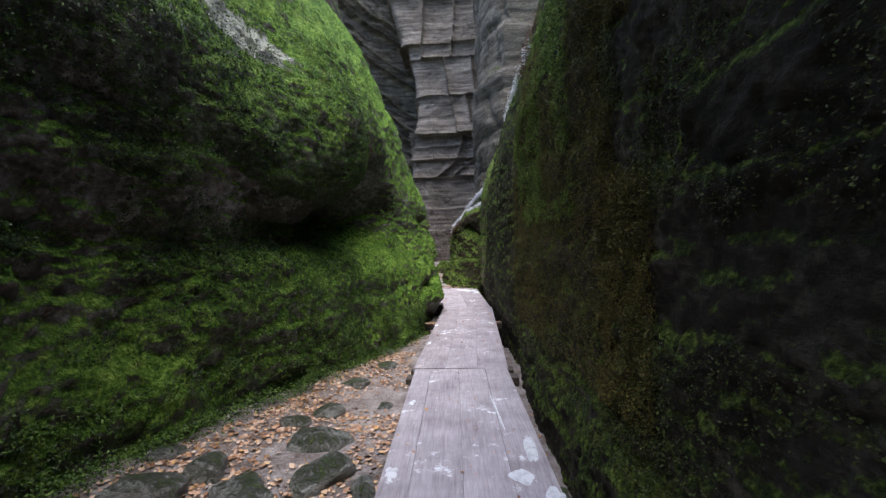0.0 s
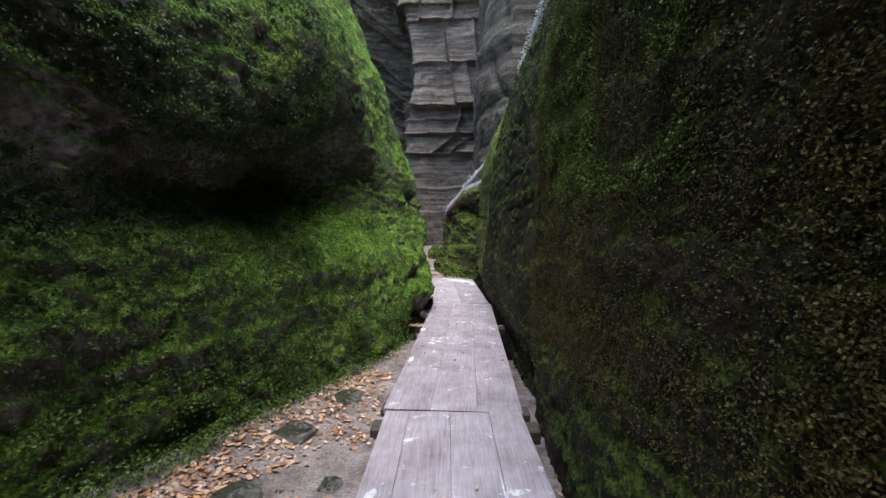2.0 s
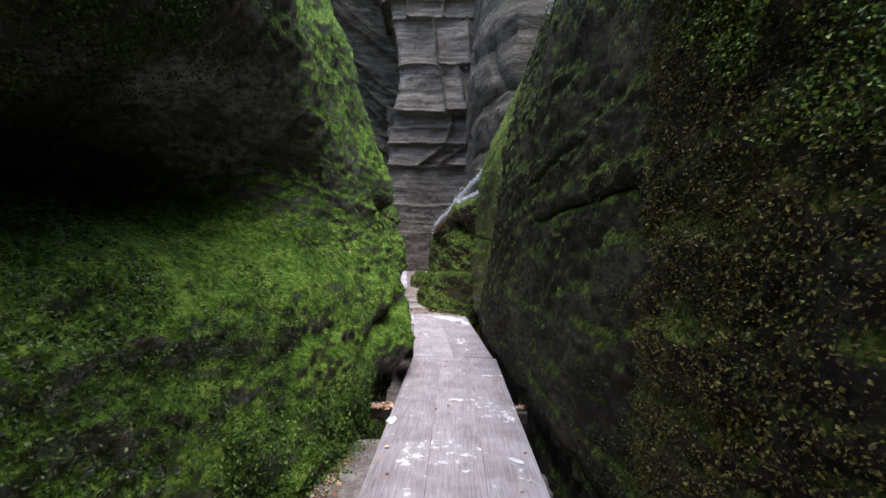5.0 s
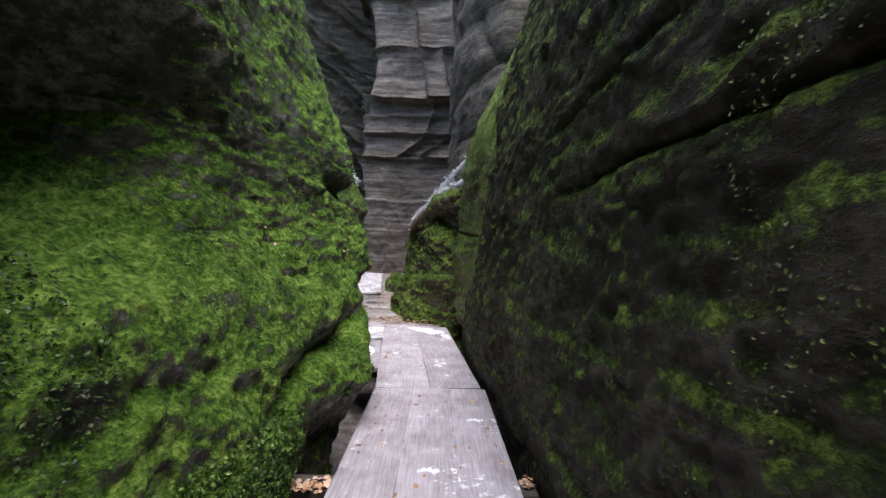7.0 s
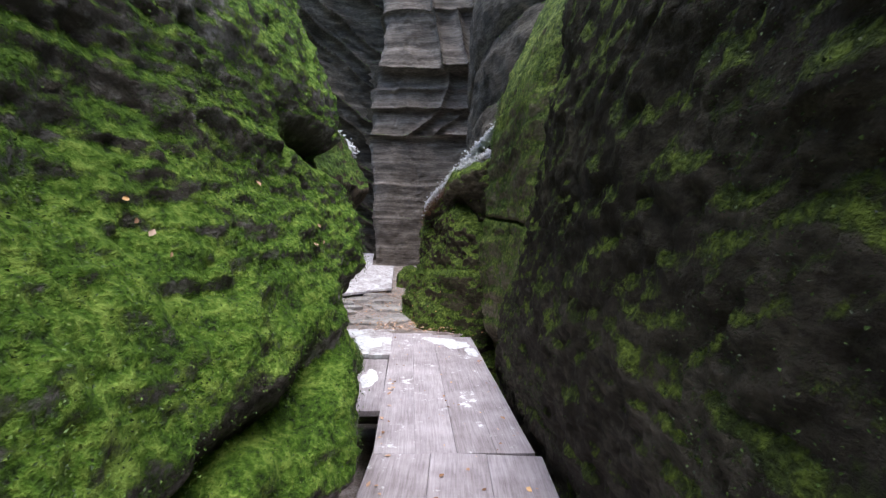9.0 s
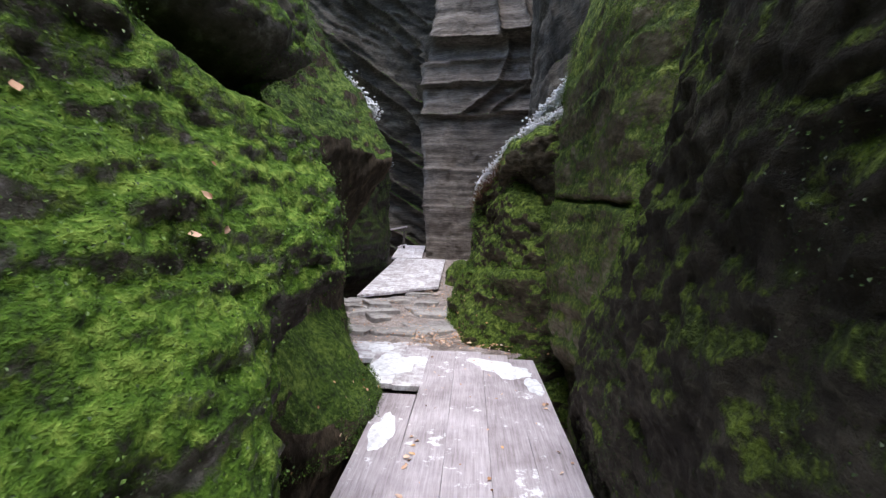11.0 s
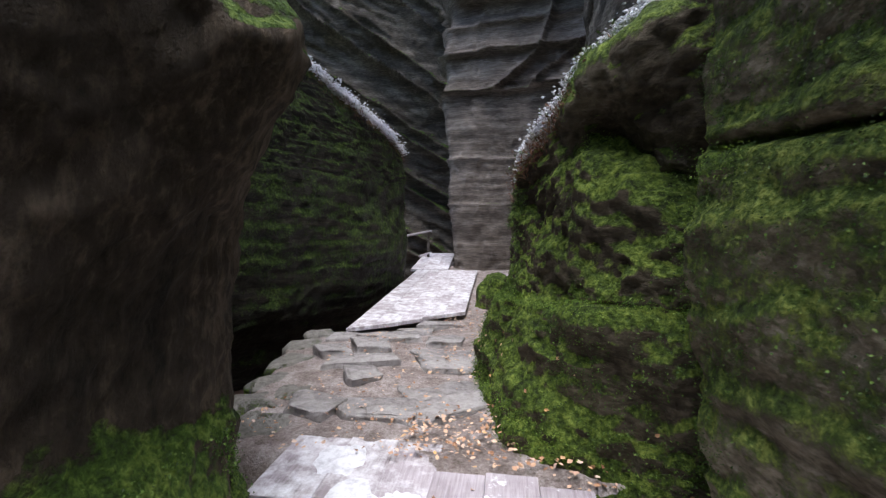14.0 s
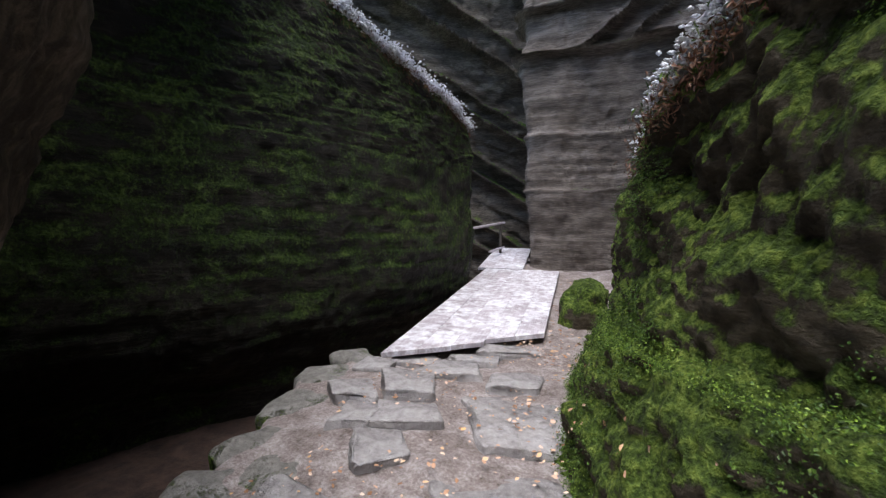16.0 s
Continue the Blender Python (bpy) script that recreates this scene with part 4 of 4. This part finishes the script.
for x, y, z, sx, sy, sz, seed, text in ((-2.42, 21.9, 1.1, 0.55, 0.8, 1.9, 71, "pointed mossy boulder leaning on the dark wall"),
                                        (0.02, 20.3, 0.6, 0.6, 0.9, 0.8, 73, "green mossy boulder beside the frosted boardwalk"),
                                        (0.3, 18.4, 0.35, 0.6, 1.0, 0.55, 75, "low mossy boulder at the foot of the wedge")):
    tagged(part("boulder", rock_bm(sx, sy, sz, seed, 4, 0.4), ROCK_WEDGE if seed != 71 else ROCK_DARK, at=pose(x, y, z, 0, 6, 0)), text, "boulder")


# ---- fallen leaves ----
def litter(count, x0, x1, y0, y1, seed, keep=None, level=None, size=(0.025, 0.062), label="orange and tan fallen leaves on the gravel"):
    rng = np.random.default_rng(seed)
    x, y = rng.uniform(x0, x1, count * 4), rng.uniform(y0, y1, count * 4)
    ok = keep(x, y) if keep else np.ones(len(x), bool)
    x, y = x[ok][:count], y[ok][:count]
    z = level(x, y) if level else ground_z(x, y)
    pts = np.stack([x, y, z + 0.006], -1)
    scatter("fallen_leaves", pts, np.tile((0, 0, 1.0), (len(x), 1)), rng.uniform(size[0], size[1], len(x)), LITTER, label, "leaves", seed, 0.28, 0.7, oval=True)


def clumped(x, y, seed, bias):
    return flat(x, y, 1.6, 3, seed) + bias + np.random.default_rng(seed).uniform(-0.5, 0.5, len(x)) > 0


litter(3200, -3.0, -0.5, 1.5, 9.3, 11, lambda x, y: clumped(x, y, 3, 0.05) & (x < -0.42 + 0.02 * y) & (x > -3.6 + 0.36 * y))
litter(1600, -3.0, -0.8, 1.5, 9.3, 16, lambda x, y: (x > -3.35 + 0.31 * y) & (x < -2.75 + 0.31 * y))
litter(160, 0.62, 1.1, 2.0, 11.0, 12)
litter(520, -0.4, 1.2, 15.0, 17.6, 13, lambda x, y: clumped(x, y, 5, 0.0), lambda x, y: ground_z(x, y) + 0.06, size=(0.022, 0.05), label="orange fallen leaves drifted below the wedge")
litter(700, -1.7, 0.3, 15.2, 19.2, 14, lambda x, y: clumped(x, y, 6, -0.1), lambda x, y: ground_z(x, y) + 0.05, size=(0.016, 0.042), label="fallen leaves between the paving stones")
litter(120, -0.5, 0.1, 18.6, 23.0, 15)
bz = lambda x, y: np.where(y < 5.77, 0.0, np.where(y < 11.47, (y - 5.77) * 0.0071, 0.04 + (y - 11.47) * 0.043))
axis = lambda y: np.where(y < 5.77, -0.05 + (y + 4) * 0.0256, np.where(y < 11.47, 0.2 + (y - 5.77) * 0.0757, 0.6 - (y - 11.47) * 0.0215))
litter(190, -0.6, 1.3, 0.0, 15.0, 17, lambda x, y: np.abs(x - axis(y)) < 0.58, bz, (0.015, 0.045), "scattered fallen leaves on the boardwalk")
litter(150, -0.6, 1.3, 7.0, 14.0, 18, lambda x, y: (np.abs(x - axis(y)) < 0.6) & (np.abs(x - axis(y)) > 0.5), bz, (0.03, 0.06), "fallen leaves along the boardwalk edges")
litter(150, -0.75, 1.25, 9.32, 9.5, 19, lambda x, y: np.abs(x - axis(y)) > 0.68, lambda x, y: 0 * x - 0.028, (0.03, 0.06), "fallen leaves on the timber bearer")

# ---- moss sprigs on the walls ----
# dark liverwort; its deep tone also stands in for the overhang's shade
wall_sprigs("wall_left_1", 110000, 0.5, 8.3, -0.1, 4.4, SPRIG_DARK, "small dark green liverwort leaves, partly darkened as overhang shade", 101, (0.01, 0.03), bias=0.3)
wall_sprigs("wall_left_1", 14000, 1.5, 9.5, -0.2, 0.5, SPRIG_GREEN, "leafy green plants along the foot of the wall", 102, (0.015, 0.035), bias=0.3)
wall_sprigs("wall_left_1", 30000, 7.5, 12.2, 0.0, 3.8, SPRIG_GREEN, "short bright green moss tufts on the bulge", 103, (0.006, 0.016), bias=0.1)
wall_sprigs("wall_right_1", 70000, 0.5, 7.5, 0.2, 4.2, SPRIG_OLIVE, "olive and brown liverwort leaves on the wall", 104, (0.008, 0.022), bias=0.1)
wall_sprigs("wall_right_1", 50000, 3.8, 6.9, 1.9, 4.8, SPRIG_LEAF, "bright green leafy patch high on the wall", 105, (0.01, 0.026), bias=0.12)
wall_sprigs("wall_right_1", 16000, 7.5, 12.6, 0.2, 4.2, SPRIG_DARK, "sparse dark liverwort on the darkened wall", 109, (0.006, 0.013), bias=-0.1)
wall_sprigs("wall_right_3", 26000, 14.9, 18.5, 0.1, 3.0, SPRIG_GREEN, "green moss tufts on the wedge", 106, (0.006, 0.018), bias=0.1)
wall_sprigs("wall_right_2", 9000, 12.8, 15.0, 0.1, 3.6, SPRIG_GREEN, "green moss tufts on the cracked block", 107, (0.006, 0.016), bias=-0.1)
wall_sprigs("wall_left_2", 6000, 12.3, 14.4, 0.0, 0.75, SPRIG_GREEN, "green moss tufts at the foot of the pillar", 108, (0.008, 0.02), bias=0.2)


def fringe(line, count, spread, material, label, seed, size=(0.02, 0.06)):
    rng = np.random.default_rng(seed)
    p = spline(np.array(line, float), rng.uniform(0, len(line) - 1, count)) + rng.normal(0, 1, (count, 3)) * np.array(spread)
    scatter("heather", p, rng.normal(0, 1, (count, 3)), rng.uniform(size[0], size[1], count), material, label, "plants", seed, 0.3, 0.25, 1.2)


fringe([(x - 0.04, y, t - 0.12) for x, y, t, *_ in WALL3[3:8]], 2500, (0.06, 0.05, 0.07), SPRIG_BROWN, "brown dry heather hanging below the snow", 121)
fringe([(x - 0.16, y, t) for x, y, t, *_ in WALL3[3:8]], 1500, (0.08, 0.05, 0.05), SPRIG_GREEN, "green heather under the snow", 122)
fringe([(x, y, t - 0.12) for x, y, t, *_ in WEDGE[1:8]], 2500, (0.05, 0.05, 0.05), SPRIG_BROWN, "brown dry plants hanging below the snow", 123)
fringe([(x + 0.05, y + 0.05, t) for x, y, t, *_ in WEDGE[1:8]], 1500, (0.06, 0.06, 0.04), SPRIG_GREEN, "green plants under the snow crust", 124)


def wall_leaves(wall, count, y0, y1, z0, z1, seed, label):
    grid, nrm = GRIDS[wall]
    g, n = grid.reshape(-1, 3), nrm.reshape(-1, 3)
    ok = np.flatnonzero((g[:, 1] > y0) & (g[:, 1] < y1) & (g[:, 2] > z0) & (g[:, 2] < z1))
    rng = np.random.default_rng(seed)
    pick = rng.choice(ok, count)
    scatter("fallen_leaves", g[pick] + n[pick] * 0.012, n[pick], rng.uniform(0.018, 0.04, count), LITTER, label, "leaves", seed, 0.3, 0.7, oval=True)


wall_leaves("wall_right_3", 40, 15.0, 17.0, 0.15, 1.1, 131, "orange fallen leaves caught in the moss of the wedge")
wall_leaves("wall_left_1", 9, 9.8, 11.4, 1.5, 2.0, 132, "pale fallen leaves caught on the moss bulge")
wall_leaves("wall_left_2", 26, 12.4, 14.2, 0.05, 0.5, 133, "orange fallen leaves on the foot of the pillar")

# upper leaves and rusty liverworts
SPRIG_RUST = island_mat("rusty_sprig", [(0.0, (0.03, 0.024, 0.006)), (0.5, (0.1, 0.078, 0.017)), (0.85, (0.18, 0.145, 0.03)), (1.0, (0.15, 0.19, 0.04))], 0.6)
wall_sprigs("wall_right_1", 150000, 2.4, 6.8, 0.5, 4.4, SPRIG_RUST, "rust brown liverwort patch on the wall", 141, (0.008, 0.021), bias=0.3, freq=0.8)
wall_sprigs("wall_right_1", 40000, 11.4, 13.9, 0.5, 3.2, SPRIG_LEAF, "bright green moss on the sloping end of the wall", 143, (0.003, 0.009), bias=0.6, least_up=0.25)
wall_sprigs("wall_right_2", 9000, 12.6, 15.0, 1.5, 4.0, SPRIG_LEAF, "yellow green moss along the ledges of the block", 145, (0.005, 0.013), bias=0.4, least_up=0.12)
wall_sprigs("wall_right_3", 30000, 15.0, 18.6, 0.1, 3.0, SPRIG_LEAF, "bright moss on the sloping foot of the wedge", 146, (0.005, 0.014), bias=0.25, least_up=0.4)
wall_sprigs("wall_left_2", 5000, 12.6, 14.9, 2.3, 4.2, SPRIG_GREEN, "bright green moss along the top of the pillar", 144, (0.008, 0.02), bias=0.2)
# lighter leaves here put the brighter light of the upper face into colour
wall_sprigs("wall_left_1", 40000, 0.5, 7.6, 2.4, 5.0, SPRIG_GREEN, "grey green leaves lightened for the light on the overhang", 142, (0.01, 0.03), bias=0.2)

rng = np.random.default_rng(151)
my = rng.uniform(1.5, 8.9, 9000)
mx = np.interp(my, (1.5, 3.0, 5.5, 7.0, 8.6), (-2.95, -2.7, -1.75, -1.15, -0.65)) + np.abs(rng.normal(0, 0.13, 9000))
scatter("moss_sprigs", np.stack([mx, my, ground_z(mx, my) + 0.02 + 0.12 * rng.random(9000) * np.exp(-((my - 4) / 4) ** 2)], -1), np.tile((0.4, 0, 1.0), (9000, 1)), rng.uniform(0.012, 0.035, 9000),
        SPRIG_GREEN, "green moss and small plants along the wall foot", "moss", 152, 0.6, 0.7)
fringe([(-1.8, 6.5, 4.25), (-1.52, 7.1, 3.75), (-1.3, 7.7, 3.35)], 1100, (0.07, 0.08, 0.09), SPRIG_BROWN, "brown dry plants hanging from the overhang", 125)
fringe([(1.62, 6.8, 5.3), (1.46, 7.0, 4.9), (1.38, 7.1, 4.5)], 800, (0.05, 0.07, 0.08), SPRIG_BROWN, "red brown dry plants hanging from the wall", 126)
snow_ridge([(1.5, 7.1, 4.95), (1.42, 8.2, 4.55), (1.5, 9.6, 4.5)], 1500, (0.03, 0.06, 0.06), 9, "frost on plants at the top of the wall", (0.006, 0.02))

# dark earth on the floor of the side pit
EARTH, et, eb = mat("dark_earth")
eco = et.nodes.new("ShaderNodeTexCoord").outputs["Object"]
et.links.new(ramp(et, noise_tex(et, eco, 5, 8, 0.7), [(0.35, (0.022, 0.013, 0.01)), (0.65, (0.085, 0.05, 0.038))]), eb.inputs["Base Color"])
eb.inputs["Roughness"].default_value = 0.9
bump(et, eb, noise_tex(et, eco, 25, 5, 0.7), 0.8, 0.03)
px, py = np.meshgrid(np.arange(0, 1.001, 0.02), np.arange(13.2, 22.4, 0.08), indexing="ij")
edge_x = pit_edge(py) - 0.25
ex = -7.5 + (edge_x + 7.5) * px
eid = np.arange(ex.size).reshape(ex.shape)
eq = np.stack([eid[:-1, :-1], eid[1:, :-1], eid[1:, 1:], eid[:-1, 1:]], -1).reshape(-1, 4)
eme = mesh_from("pit_floor", np.stack([ex, py, ground_z(ex, py) + 0.025], -1).reshape(-1, 3), eq)
eme.materials.append(EARTH)
tagged(new("pit_floor", eme), "dark brown wet earth in the side pit", "ground", kind="structure")
